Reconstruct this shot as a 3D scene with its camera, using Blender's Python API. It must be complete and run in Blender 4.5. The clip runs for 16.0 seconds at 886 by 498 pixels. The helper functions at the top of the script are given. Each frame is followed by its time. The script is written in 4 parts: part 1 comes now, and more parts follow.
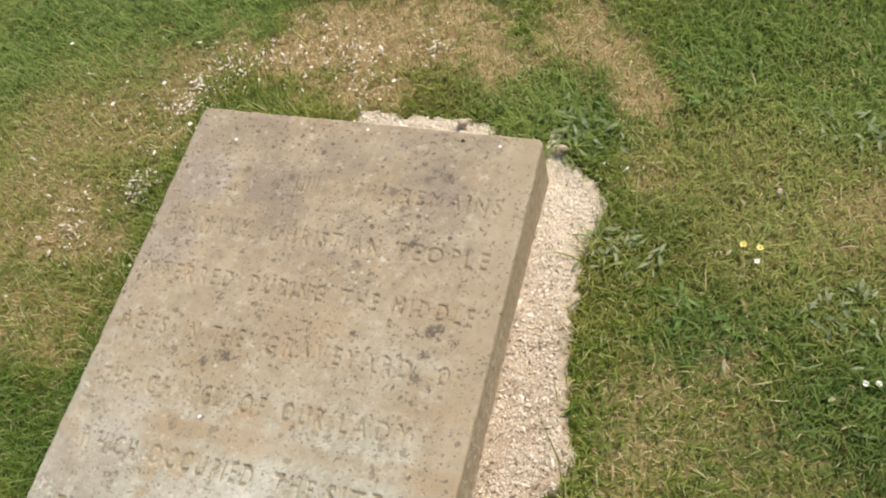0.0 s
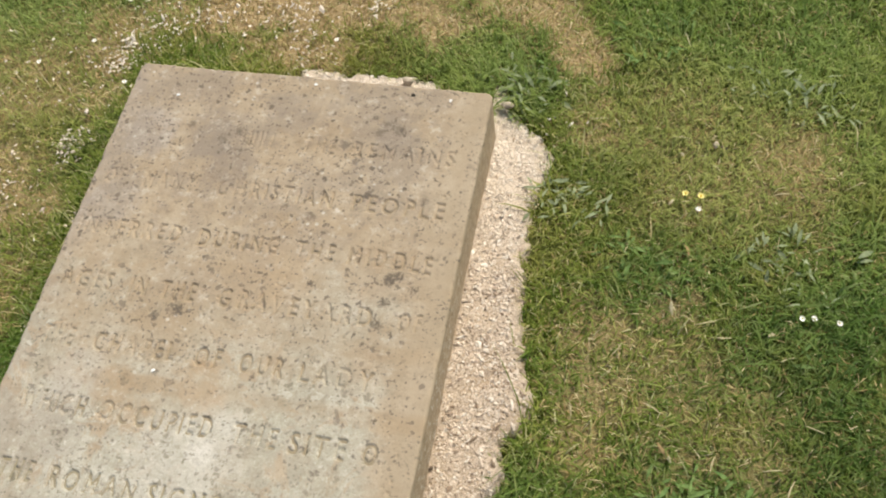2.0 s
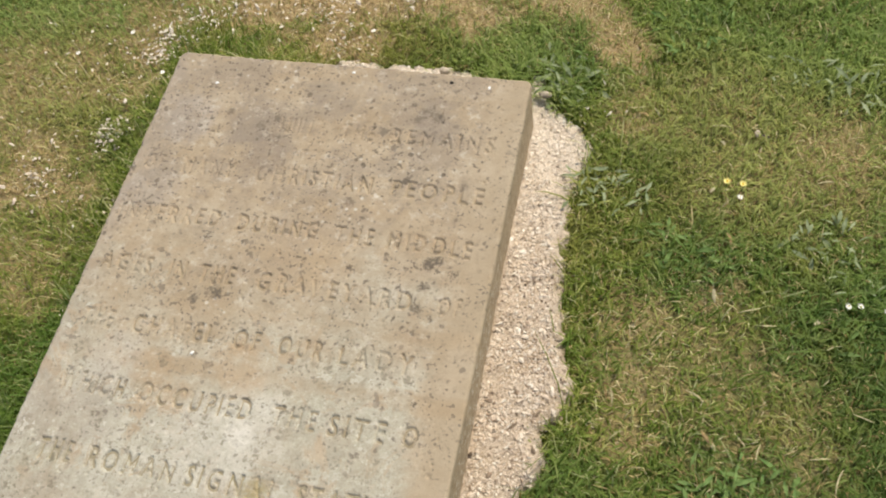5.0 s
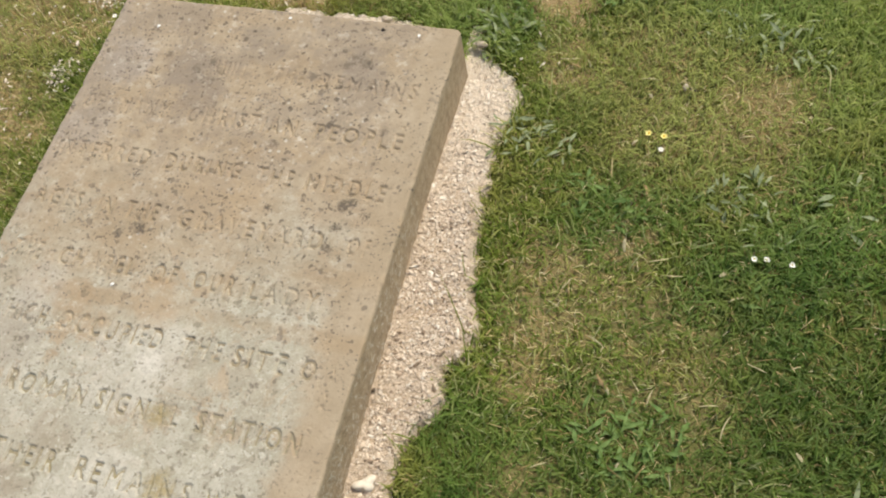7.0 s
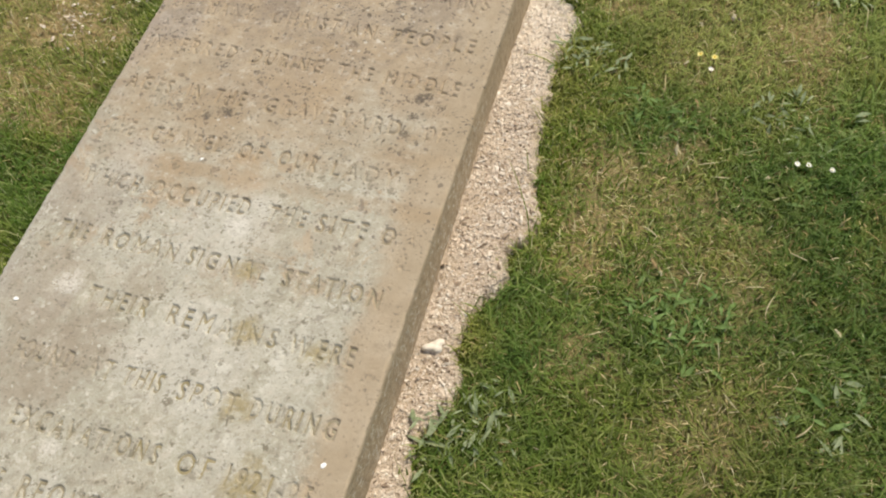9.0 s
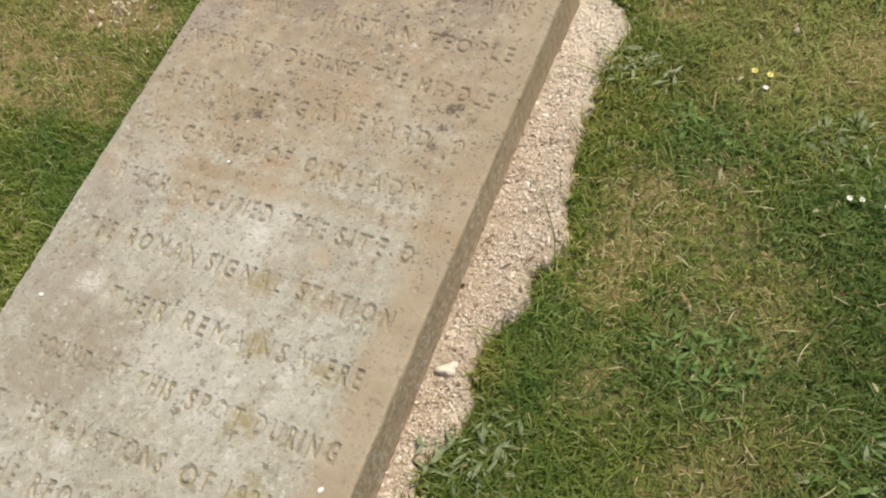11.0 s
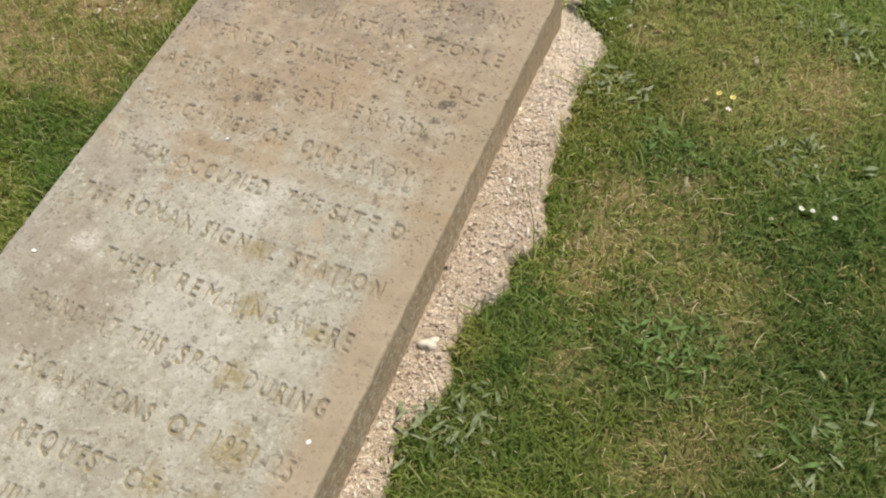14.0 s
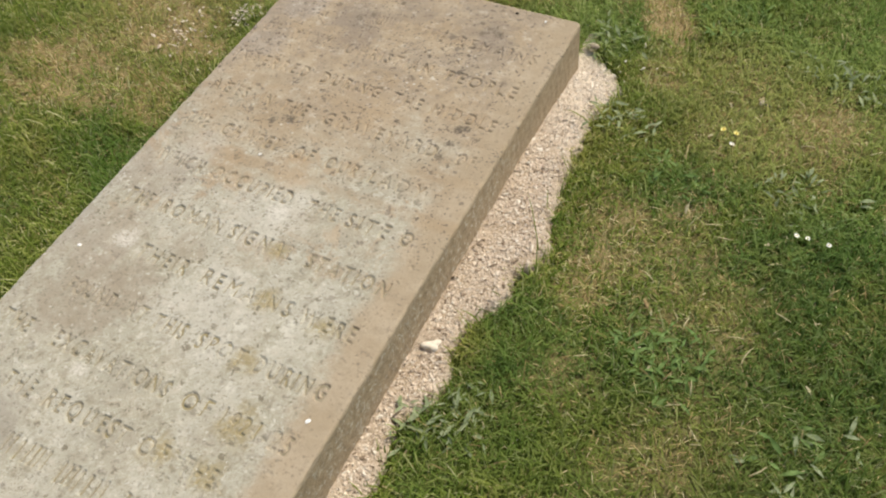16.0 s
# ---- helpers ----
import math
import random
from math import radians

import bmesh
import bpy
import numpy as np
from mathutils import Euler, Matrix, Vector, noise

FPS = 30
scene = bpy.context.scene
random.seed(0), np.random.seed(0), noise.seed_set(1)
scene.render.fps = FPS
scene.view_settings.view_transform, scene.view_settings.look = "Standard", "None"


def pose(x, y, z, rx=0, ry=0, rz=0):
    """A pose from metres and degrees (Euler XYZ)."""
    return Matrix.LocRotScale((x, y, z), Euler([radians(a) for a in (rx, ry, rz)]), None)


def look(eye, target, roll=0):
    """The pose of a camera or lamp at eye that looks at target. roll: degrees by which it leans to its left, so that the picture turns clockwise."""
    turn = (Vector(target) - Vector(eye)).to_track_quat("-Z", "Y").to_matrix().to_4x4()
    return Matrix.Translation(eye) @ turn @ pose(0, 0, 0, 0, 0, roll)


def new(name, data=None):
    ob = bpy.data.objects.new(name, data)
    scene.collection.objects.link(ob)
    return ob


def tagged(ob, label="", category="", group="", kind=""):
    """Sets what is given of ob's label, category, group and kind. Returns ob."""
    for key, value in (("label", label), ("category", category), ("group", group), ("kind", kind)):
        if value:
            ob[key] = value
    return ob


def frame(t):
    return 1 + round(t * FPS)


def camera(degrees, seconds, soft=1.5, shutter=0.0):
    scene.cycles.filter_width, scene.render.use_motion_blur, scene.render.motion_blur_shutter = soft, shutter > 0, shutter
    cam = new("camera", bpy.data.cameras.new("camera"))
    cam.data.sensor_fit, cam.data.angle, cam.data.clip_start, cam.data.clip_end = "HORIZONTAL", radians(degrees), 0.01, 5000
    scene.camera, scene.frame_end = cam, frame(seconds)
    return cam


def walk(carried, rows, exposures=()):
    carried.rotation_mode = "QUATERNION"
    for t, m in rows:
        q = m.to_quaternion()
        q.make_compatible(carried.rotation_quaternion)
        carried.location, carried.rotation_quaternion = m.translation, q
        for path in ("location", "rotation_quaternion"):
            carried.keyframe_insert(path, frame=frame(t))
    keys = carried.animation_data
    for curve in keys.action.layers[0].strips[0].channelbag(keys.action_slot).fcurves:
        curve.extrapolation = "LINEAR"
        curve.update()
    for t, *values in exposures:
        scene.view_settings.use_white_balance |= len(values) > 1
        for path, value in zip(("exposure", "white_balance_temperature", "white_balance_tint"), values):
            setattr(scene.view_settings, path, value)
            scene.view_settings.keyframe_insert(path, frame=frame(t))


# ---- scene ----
cam = camera(54.5, 16.0, soft=2.0)
PATH = [
    (0, (0.328, -0.955, 1.495), (-0.25, -0.098, -0.218), -22.2),
    (0.5, (0.281, -1.012, 1.474), (-0.182, -0.134, -0.262), -16.7),
    (1, (0.265, -1.039, 1.471), (-0.124, -0.18, -0.293), -14.5),
    (1.5, (0.237, -1.066, 1.456), (-0.115, -0.159, -0.292), -12.5),
    (2, (0.245, -1.06, 1.481), (-0.111, -0.159, -0.269), -12.1),
    (2.5, (0.247, -1.067, 1.486), (-0.104, -0.155, -0.258), -12.7),
    (3, (0.245, -1.076, 1.49), (-0.118, -0.149, -0.245), -13.2),
    (3.2, (0.244, -1.081, 1.483), (-0.138, -0.146, -0.244), -14.1),
    (5.3, (0.212, -1.111, 1.449), (-0.192, -0.191, -0.28), -13.5),
    (5.5, (0.215, -1.106, 1.447), (-0.18, -0.2, -0.292), -14.1),
    (6, (0.259, -1.118, 1.43), (-0.135, -0.241, -0.324), -14.7),
    (6.5, (0.335, -1.1, 1.425), (-0.102, -0.247, -0.331), -16.2),
    (7, (0.437, -1.112, 1.433), (-0.03, -0.276, -0.322), -16.7),
    (7.5, (0.415, -1.215, 1.421), (-0.047, -0.37, -0.332), -15.7),
    (8, (0.383, -1.371, 1.461), (-0.076, -0.523, -0.292), -13.4),
    (8.5, (0.368, -1.411, 1.467), (-0.083, -0.54, -0.276), -11.1),
    (8.7, (0.362, -1.437, 1.433), (-0.077, -0.536, -0.298), -11.2),
    (10.8, (0.414, -1.293, 1.438), (-0.172, -0.513, -0.307), -17.4),
    (11, (0.424, -1.286, 1.433), (-0.168, -0.526, -0.319), -18.3),
    (11.5, (0.443, -1.281, 1.435), (-0.141, -0.526, -0.322), -19.1),
    (12, (0.446, -1.3, 1.432), (-0.16, -0.532, -0.312), -18.3),
    (12.5, (0.432, -1.363, 1.434), (-0.173, -0.561, -0.296), -18.0),
    (13, (0.444, -1.42, 1.453), (-0.013, -0.55, -0.289), -9.7),
    (13.5, (0.419, -1.464, 1.462), (-0.035, -0.525, -0.244), -5.6),
    (14, (0.395, -1.482, 1.453), (-0.089, -0.549, -0.248), -5.7),
    (14.5, (0.385, -1.497, 1.449), (-0.136, -0.567, -0.243), -6.4),
    (15, (0.405, -1.51, 1.448), (-0.176, -0.543, -0.204), -8.4),
    (15.5, (0.526, -1.503, 1.472), (-0.059, -0.501, -0.157), -7.4),
    (16, (0.566, -1.596, 1.464), (-0.103, -0.583, -0.125), -8.3),
]
walk(cam, [(t, look(eye, target, roll)) for t, eye, target, roll in PATH], exposures=[(0.0, 0.03, 6900, 8), (8.0, -0.05, 6900, 8), (12.5, -0.11, 6900, 8), (16.0, -0.08, 6900, 8)])


# ---- light ----
SUN_ELEVATION, SUN_AZIMUTH = 59.0, 34.0  # azimuth from +y towards +x
world = bpy.data.worlds.new("sky")
scene.world = world
world.use_nodes = True
wt = world.node_tree
sky = wt.nodes.new("ShaderNodeTexSky")
sky.sky_type = "NISHITA"
sky.sun_disc = False
sky.sun_elevation, sky.sun_rotation = radians(SUN_ELEVATION), radians(SUN_AZIMUTH)
sky.dust_density = 3.0
wt.links.new(sky.outputs[0], wt.nodes["Background"].inputs[0])
wt.nodes["Background"].inputs[1].default_value = 0.13
sun_data = bpy.data.lights.new("sun", "SUN")
sun_data.energy, sun_data.angle, sun_data.color = 3.4, radians(1.2), (1.0, 0.94, 0.82)
sun = new("sun", sun_data)
toward = Vector((math.sin(radians(SUN_AZIMUTH)) * math.cos(radians(SUN_ELEVATION)),
                 math.cos(radians(SUN_AZIMUTH)) * math.cos(radians(SUN_ELEVATION)), math.sin(radians(SUN_ELEVATION))))
sun.matrix_world = look(toward * 20, (0, 0, 0))

# ---- materials ----


class Nodes:
    """Short forms for building a node material."""

    def __init__(self, name):
        self.mat = bpy.data.materials.new(name)
        self.mat.use_nodes = True
        self.t = self.mat.node_tree
        self.bsdf = self.t.nodes["Principled BSDF"]
        self.out = self.t.nodes["Material Output"]
        self.coords = self.t.nodes.new("ShaderNodeTexCoord").outputs["Object"]

    def put(self, socket, value):
        if isinstance(value, bpy.types.NodeSocket):
            self.t.links.new(value, socket)
        else:
            socket.default_value = value

    def noise(self, scale, detail=4.0, rough=0.6, stretch=(1, 1, 1), distort=0.0):
        m = self.t.nodes.new("ShaderNodeMapping")
        m.inputs["Scale"].default_value = stretch
        self.put(m.inputs["Vector"], self.coords)
        n = self.t.nodes.new("ShaderNodeTexNoise")
        self.put(n.inputs["Vector"], m.outputs[0])
        n.inputs["Scale"].default_value, n.inputs["Detail"].default_value = scale, detail
        n.inputs["Roughness"].default_value, n.inputs["Distortion"].default_value = rough, distort
        return n.outputs["Fac"]

    def cells(self, scale, feature="F1"):
        n = self.t.nodes.new("ShaderNodeTexVoronoi")
        n.feature = feature
        self.put(n.inputs["Vector"], self.coords)
        n.inputs["Scale"].default_value = scale
        return n.outputs["Distance"]

    def remap(self, value, a, b, c=0.0, d=1.0):
        n = self.t.nodes.new("ShaderNodeMapRange")
        n.clamp = True
        n.interpolation_type = "SMOOTHSTEP"
        self.put(n.inputs[0], value)
        for k, v in zip((1, 2, 3, 4), (a, b, c, d)):
            n.inputs[k].default_value = v
        return n.outputs[0]

    def math(self, op, a, b=0.0):
        n = self.t.nodes.new("ShaderNodeMath")
        n.operation = op
        self.put(n.inputs[0], a)
        self.put(n.inputs[1], b)
        return n.outputs[0]

    def mix(self, fac, a, b):
        n = self.t.nodes.new("ShaderNodeMix")
        n.data_type = "RGBA"
        self.put(n.inputs[0], fac)
        self.put(n.inputs[6], (*a, 1) if isinstance(a, tuple) else a)
        self.put(n.inputs[7], (*b, 1) if isinstance(b, tuple) else b)
        return n.outputs[2]

    def ramp(self, fac, *stops):
        n = self.t.nodes.new("ShaderNodeValToRGB")
        el = n.color_ramp.elements
        while len(el) < len(stops):
            el.new(0.5)
        for e, (p, c) in zip(el, stops):
            e.position, e.color = p, (*c, 1)
        self.put(n.inputs[0], fac)
        return n.outputs[0]

    def axis(self, which):
        n = self.t.nodes.new("ShaderNodeSeparateXYZ")
        self.put(n.inputs[0], self.coords)
        return n.outputs[which]

    def near(self, x, y, r0, r1, wobble=None):
        """1 within r0 of a spot of the plan, 0 past r1, with a wavering rim."""
        m = self.t.nodes.new("ShaderNodeVectorMath")
        m.operation = "DISTANCE"
        c = self.t.nodes.new("ShaderNodeCombineXYZ")
        self.put(c.inputs[0], self.axis(0))
        self.put(c.inputs[1], self.axis(1))
        self.put(m.inputs[0], c.outputs[0])
        m.inputs[1].default_value = (x, y, 0)
        d = m.outputs["Value"]
        if wobble is not None:
            d = self.math("ADD", d, self.math("MULTIPLY", self.math("SUBTRACT", wobble, 0.5), r1 * 1.6))
        return self.remap(d, r0, r1, 1.0, 0.0)

    def spots(self, scale, radius, share, warp=0.35, soft=0.12):
        """Scattered ragged dots: a share of the cells of that scale holds one."""
        w = self.t.nodes.new("ShaderNodeTexNoise")
        self.put(w.inputs["Vector"], self.coords)
        w.inputs["Scale"].default_value, w.inputs["Detail"].default_value = scale * 2.2, 3.0
        off = self.t.nodes.new("ShaderNodeVectorMath")
        off.operation = "MULTIPLY_ADD"
        self.put(off.inputs[0], w.outputs["Color"])
        off.inputs[1].default_value = (warp / scale * 2,) * 3
        self.put(off.inputs[2], self.coords)
        n = self.t.nodes.new("ShaderNodeTexVoronoi")
        self.put(n.inputs["Vector"], off.outputs[0])
        n.inputs["Scale"].default_value = scale
        pick = self.t.nodes.new("ShaderNodeSeparateColor")
        self.put(pick.inputs[0], n.outputs["Color"])
        size = self.remap(pick.outputs[1], 0.0, 1.0, radius * 0.55, radius * 1.2)
        dot = self.remap(self.math("SUBTRACT", n.outputs["Distance"], size), -soft * 0.5, soft * 0.5, 1.0, 0.0)
        return self.math("MULTIPLY", dot, self.remap(pick.outputs[0], share, share - 0.02, 0.0, 1.0))

    def blots(self, places, wobble, reach=0.010):
        """One mask of small ragged blots at given spots of the plan (x, y, radius)."""
        flat = self.t.nodes.new("ShaderNodeVectorMath")
        flat.operation = "MULTIPLY"
        self.put(flat.inputs[0], self.coords)
        flat.inputs[1].default_value = (1, 1, 0)
        shift = self.math("MULTIPLY", self.math("SUBTRACT", wobble, 0.5), reach * 2)
        mask = 0.0
        for x, y, r in places:
            d = self.t.nodes.new("ShaderNodeVectorMath")
            d.operation = "DISTANCE"
            self.put(d.inputs[0], flat.outputs[0])
            d.inputs[1].default_value = (x, y, 0)
            mask = self.math("MAXIMUM", mask, self.remap(self.math("ADD", d.outputs["Value"], shift), r * 0.6, r * 1.25, 1.0, 0.0))
        return mask

    def island(self):
        return self.t.nodes.new("ShaderNodeNewGeometry").outputs["Random Per Island"]

    def object_random(self):
        return self.t.nodes.new("ShaderNodeObjectInfo").outputs["Random"]

    def bump(self, height, strength, distance):
        n = self.t.nodes.new("ShaderNodeBump")
        n.inputs["Strength"].default_value, n.inputs["Distance"].default_value = strength, distance
        self.put(n.inputs["Height"], height)
        self.put(self.bsdf.inputs["Normal"], n.outputs[0])

    def finish(self, colour, rough=0.8, spec=0.3, thin=0.0):
        self.put(self.bsdf.inputs["Base Color"], (*colour, 1) if isinstance(colour, tuple) else colour)
        self.put(self.bsdf.inputs["Roughness"], rough)
        self.bsdf.inputs["Specular IOR Level"].default_value = spec
        if thin:
            tr = self.t.nodes.new("ShaderNodeBsdfTranslucent")
            self.put(tr.inputs[0], (*colour, 1) if isinstance(colour, tuple) else colour)
            mx = self.t.nodes.new("ShaderNodeMixShader")
            mx.inputs[0].default_value = thin
            self.t.links.new(self.bsdf.outputs[0], mx.inputs[1])
            self.t.links.new(tr.outputs[0], mx.inputs[2])
            self.t.links.new(mx.outputs[0], self.out.inputs["Surface"])
        return self.mat


def slab_stone():
    n = Nodes("weathered_sandstone")
    fine, mid, broad = n.noise(420, 5, 0.7), n.noise(45, 6, 0.65), n.noise(7, 5, 0.6)
    wob, torn = n.noise(26, 5, 0.7), n.noise(110, 5, 0.75)
    x, y, z = n.axis(0), n.axis(1), n.axis(2)
    # warm buff stone, with faint bedding bands across the slab
    bands = n.noise(3.2, 3, 0.6, (0.7, 4.5, 1))
    buff = n.ramp(n.math("ADD", n.math("MULTIPLY", mid, 0.45), n.math("MULTIPLY", bands, 0.55)),
                  (0.30, (0.300, 0.228, 0.150)), (0.47, (0.390, 0.312, 0.218)), (0.66, (0.455, 0.382, 0.285)))
    # grey weathered crust on the lower two thirds, broken at its rim, and off the plain margins
    low = n.remap(n.math("ADD", y, n.math("MULTIPLY", n.math("SUBTRACT", broad, 0.5), 0.9)), -0.36, -0.86, 0.0, 1.0)
    edge = n.remap(n.math("ADD", x, n.math("MULTIPLY", n.math("SUBTRACT", wob, 0.5), 0.10)), -0.045, -0.10, 0.0, 1.0)
    whole = n.remap(n.math("ADD", y, n.math("MULTIPLY", n.math("SUBTRACT", wob, 0.5), 0.5)), -0.76, -1.0, 0.0, 0.9)
    crust = n.math("MULTIPLY", n.math("MULTIPLY", low, edge), n.math("MAXIMUM", whole, n.remap(n.noise(9, 9, 0.76, distort=0.7), 0.40, 0.48)))
    grey = n.ramp(n.noise(52, 7, 0.72, distort=0.5), (0.34, (0.285, 0.262, 0.196)), (0.44, (0.375, 0.356, 0.284)), (0.55, (0.440, 0.424, 0.348)), (0.66, (0.590, 0.575, 0.500)))
    grey = n.mix(n.remap(n.noise(13, 5, 0.62), 0.42, 0.58, 0.0, 0.6), grey, n.ramp(n.noise(6, 4, 0.6), (0.40, (0.345, 0.325, 0.262)), (0.60, (0.535, 0.520, 0.450))))
    colour = n.mix(n.math("MULTIPLY", crust, 0.94), buff, grey)
    colour = n.mix(n.math("MULTIPLY", n.math("SUBTRACT", 1.0, edge), 0.6), colour, n.ramp(n.noise(11, 4, 0.6), (0.40, (0.365, 0.295, 0.205)), (0.60, (0.425, 0.350, 0.255))))
    # tan bedding bands in the gaps between the upper lines of the inscription
    wave = n.math("SINE", n.math("MULTIPLY", n.math("ADD", n.math("ADD", y, 0.311), n.math("MULTIPLY", n.math("SUBTRACT", wob, 0.5), 0.03)), 53.9))
    gaps = n.math("MULTIPLY", n.remap(wave, -0.95, -0.35, 1.0, 0.0), n.math("MULTIPLY", n.remap(y, -0.28, -0.33), n.remap(y, -0.75, -0.71)))
    colour = n.mix(n.math("MULTIPLY", gaps, n.remap(n.noise(4.5, 4, 0.6), 0.38, 0.60, 0.15, 0.75)), colour, n.ramp(n.noise(3.0, 3, 0.5), (0.40, (0.330, 0.250, 0.160)), (0.62, (0.430, 0.335, 0.225))))
    # dull brown-grey areas left of the middle, paler scaled areas in the middle
    for sx, sy, r, tint, much in ((-0.60, -1.12, 0.12, (0.330, 0.285, 0.220), 0.8), (-0.53, -1.06, 0.07, (0.330, 0.285, 0.220), 0.7), (-0.66, -0.98, 0.09, (0.350, 0.305, 0.245), 0.65), (-0.48, -0.945, 0.05, (0.330, 0.285, 0.215), 0.6), (-0.60, -1.42, 0.10, (0.290, 0.262, 0.215), 0.65),
                                  (-0.66, -0.80, 0.08, (0.330, 0.290, 0.240), 0.5), (-0.34, -1.06, 0.13, (0.560, 0.540, 0.480), 0.45), (-0.38, -0.80, 0.11, (0.600, 0.580, 0.520), 0.45),
                                  (-0.40, -0.68, 0.06, (0.400, 0.300, 0.195), 0.6), (-0.36, -0.44, 0.10, (0.400, 0.300, 0.190), 0.5), (-0.50, -0.58, 0.09, (0.330, 0.255, 0.165), 0.5),
                                  (-0.54, -0.16, 0.07, (0.235, 0.195, 0.158), 0.65), (-0.49, -0.235, 0.06, (0.230, 0.185, 0.145), 0.65), (-0.17, -0.12, 0.055, (0.250, 0.210, 0.170), 0.6), (-0.40, -0.09, 0.06, (0.250, 0.210, 0.170), 0.5),
                                  (-0.68, -0.17, 0.07, (0.390, 0.350, 0.315), 0.6), (-0.70, -0.34, 0.06, (0.390, 0.350, 0.310), 0.5), (-0.62, -0.70, 0.06, (0.450, 0.415, 0.355), 0.6), (-0.55, -0.70, 0.05, (0.370, 0.270, 0.170), 0.6)):
        colour = n.mix(n.math("MULTIPLY", n.near(sx, sy, r * 0.55, r * 1.15, n.noise(15, 7, 0.72)), n.remap(mid, 0.36, 0.52, much * 0.5, much)), colour, tint)
    # soot-grey film with black lichen specks over the upper part
    up = n.remap(n.math("ADD", y, n.math("MULTIPLY", n.math("SUBTRACT", broad, 0.5), 0.5)), -0.62, -0.25, 0.0, 1.0)
    film = n.math("MULTIPLY", n.math("MULTIPLY", up, n.remap(n.noise(9, 7, 0.74), 0.44, 0.56)), n.remap(x, -0.03, -0.12))
    colour = n.mix(n.math("MULTIPLY", film, 0.5), colour, (0.255, 0.215, 0.175))
    left = n.math("MULTIPLY", n.remap(n.math("ADD", x, n.math("MULTIPLY", wob, 0.08)), -0.66, -0.72), n.remap(broad, 0.35, 0.6))
    colour = n.mix(n.math("MULTIPLY", left, 0.45), colour, (0.300, 0.262, 0.230))
    for scale, cut_at, much in ((75, 0.605, 0.8), (140, 0.60, 0.75), (36, 0.64, 0.65)):
        dots = n.remap(n.noise(scale, 2.5, 0.55), cut_at, cut_at + 0.05)
        some = n.remap(n.noise(6.0 + scale * 0.05, 5, 0.7), 0.42, 0.56)
        colour = n.mix(n.math("MULTIPLY", n.math("MULTIPLY", dots, some), n.remap(y, -1.05, -0.5, much * 0.5, much)), colour, (0.125, 0.105, 0.085))
    mottle = n.noise(38, 7, 0.78)
    colour = n.mix(n.remap(mottle, 0.52, 0.66, 0.0, 0.30), colour, (0.220, 0.185, 0.135))
    colour = n.mix(n.math("MULTIPLY", n.remap(mottle, 0.46, 0.36, 0.0, 0.42), n.remap(x, -0.03, -0.09)), colour, (0.560, 0.510, 0.430))
    pale = n.math("MULTIPLY", n.remap(n.cells(46), 0.22, 0.12), n.remap(n.noise(5, 3), 0.5, 0.62))
    colour = n.mix(n.math("MULTIPLY", n.math("MULTIPLY", pale, edge), 0.5), colour, (0.66, 0.63, 0.56))
    # dark lichen, ochre moss in the letters, chalky spots
    lichen = n.blots(((-0.115, -0.480, 0.009), (-0.120, -0.522, 0.010), (-0.159, -0.487, 0.005), (-0.114, -0.434, 0.013), (-0.100, -0.427, 0.010), (-0.066, -0.448, 0.008), (-0.135, -0.561, 0.005),
                      (-0.097, -0.656, 0.004), (-0.084, -0.692, 0.004), (-0.258, -0.462, 0.006), (-0.486, -0.547, 0.012), (-0.543, -0.436, 0.007), (-0.154, -0.548, 0.004), (-0.090, -0.538, 0.004)), n.noise(170, 4, 0.75), 0.017)
    colour = n.mix(n.math("MULTIPLY", lichen, n.remap(torn, 0.38, 0.52, 0.25, 0.9)), colour, (0.112, 0.092, 0.072))
    stains = n.blots(((-0.395, -0.116, 0.007), (-0.597, -0.145, 0.010), (-0.522, -0.171, 0.010), (-0.492, -0.150, 0.008), (-0.467, -0.171, 0.009), (-0.347, -0.307, 0.008), (-0.293, -0.325, 0.010), (-0.465, -0.340, 0.005),
                      (-0.535, -0.333, 0.006), (-0.662, -0.418, 0.007), (-0.055, -0.313, 0.003), (-0.043, -0.323, 0.004), (-0.072, -0.374, 0.003), (-0.197, -0.102, 0.010), (-0.166, -0.112, 0.012), (-0.204, -0.122, 0.009),
                      (-0.189, -0.753, 0.007), (-0.160, -0.790, 0.005)), n.noise(140, 4, 0.75), 0.018)
    colour = n.mix(n.math("MULTIPLY", stains, n.remap(torn, 0.38, 0.54, 0.15, 0.75)), colour, (0.150, 0.122, 0.094))
    for sx, sy, r in ((-0.304, -0.876, 0.026), (-0.258, -0.985, 0.034), (-0.123, -0.995, 0.032), (-0.157, -1.222, 0.046),
                      (-0.254, -1.322, 0.036), (-0.220, -1.112, 0.036), (-0.150, -1.325, 0.04)):
        colour = n.mix(n.math("MULTIPLY", n.near(sx, sy, r * 0.2, r * 1.15, wob), n.remap(torn, 0.36, 0.56, 0.15, 0.72)), colour, (0.310, 0.250, 0.115))
    for sx, sy, r in ((-0.621, -0.969, 0.034), (-0.497, -1.257, 0.024), (-0.36, -0.79, 0.03)):
        colour = n.mix(n.math("MULTIPLY", n.near(sx, sy, r * 0.3, r * 1.1, wob), n.remap(torn, 0.38, 0.55, 0.1, 0.75)), colour, (0.66, 0.63, 0.57))
    # crisp dark lichen dots, thick on the upper part, and chipped pits and white flakes in the crust
    few = n.remap(n.noise(5.5, 4, 0.7), 0.38, 0.56)
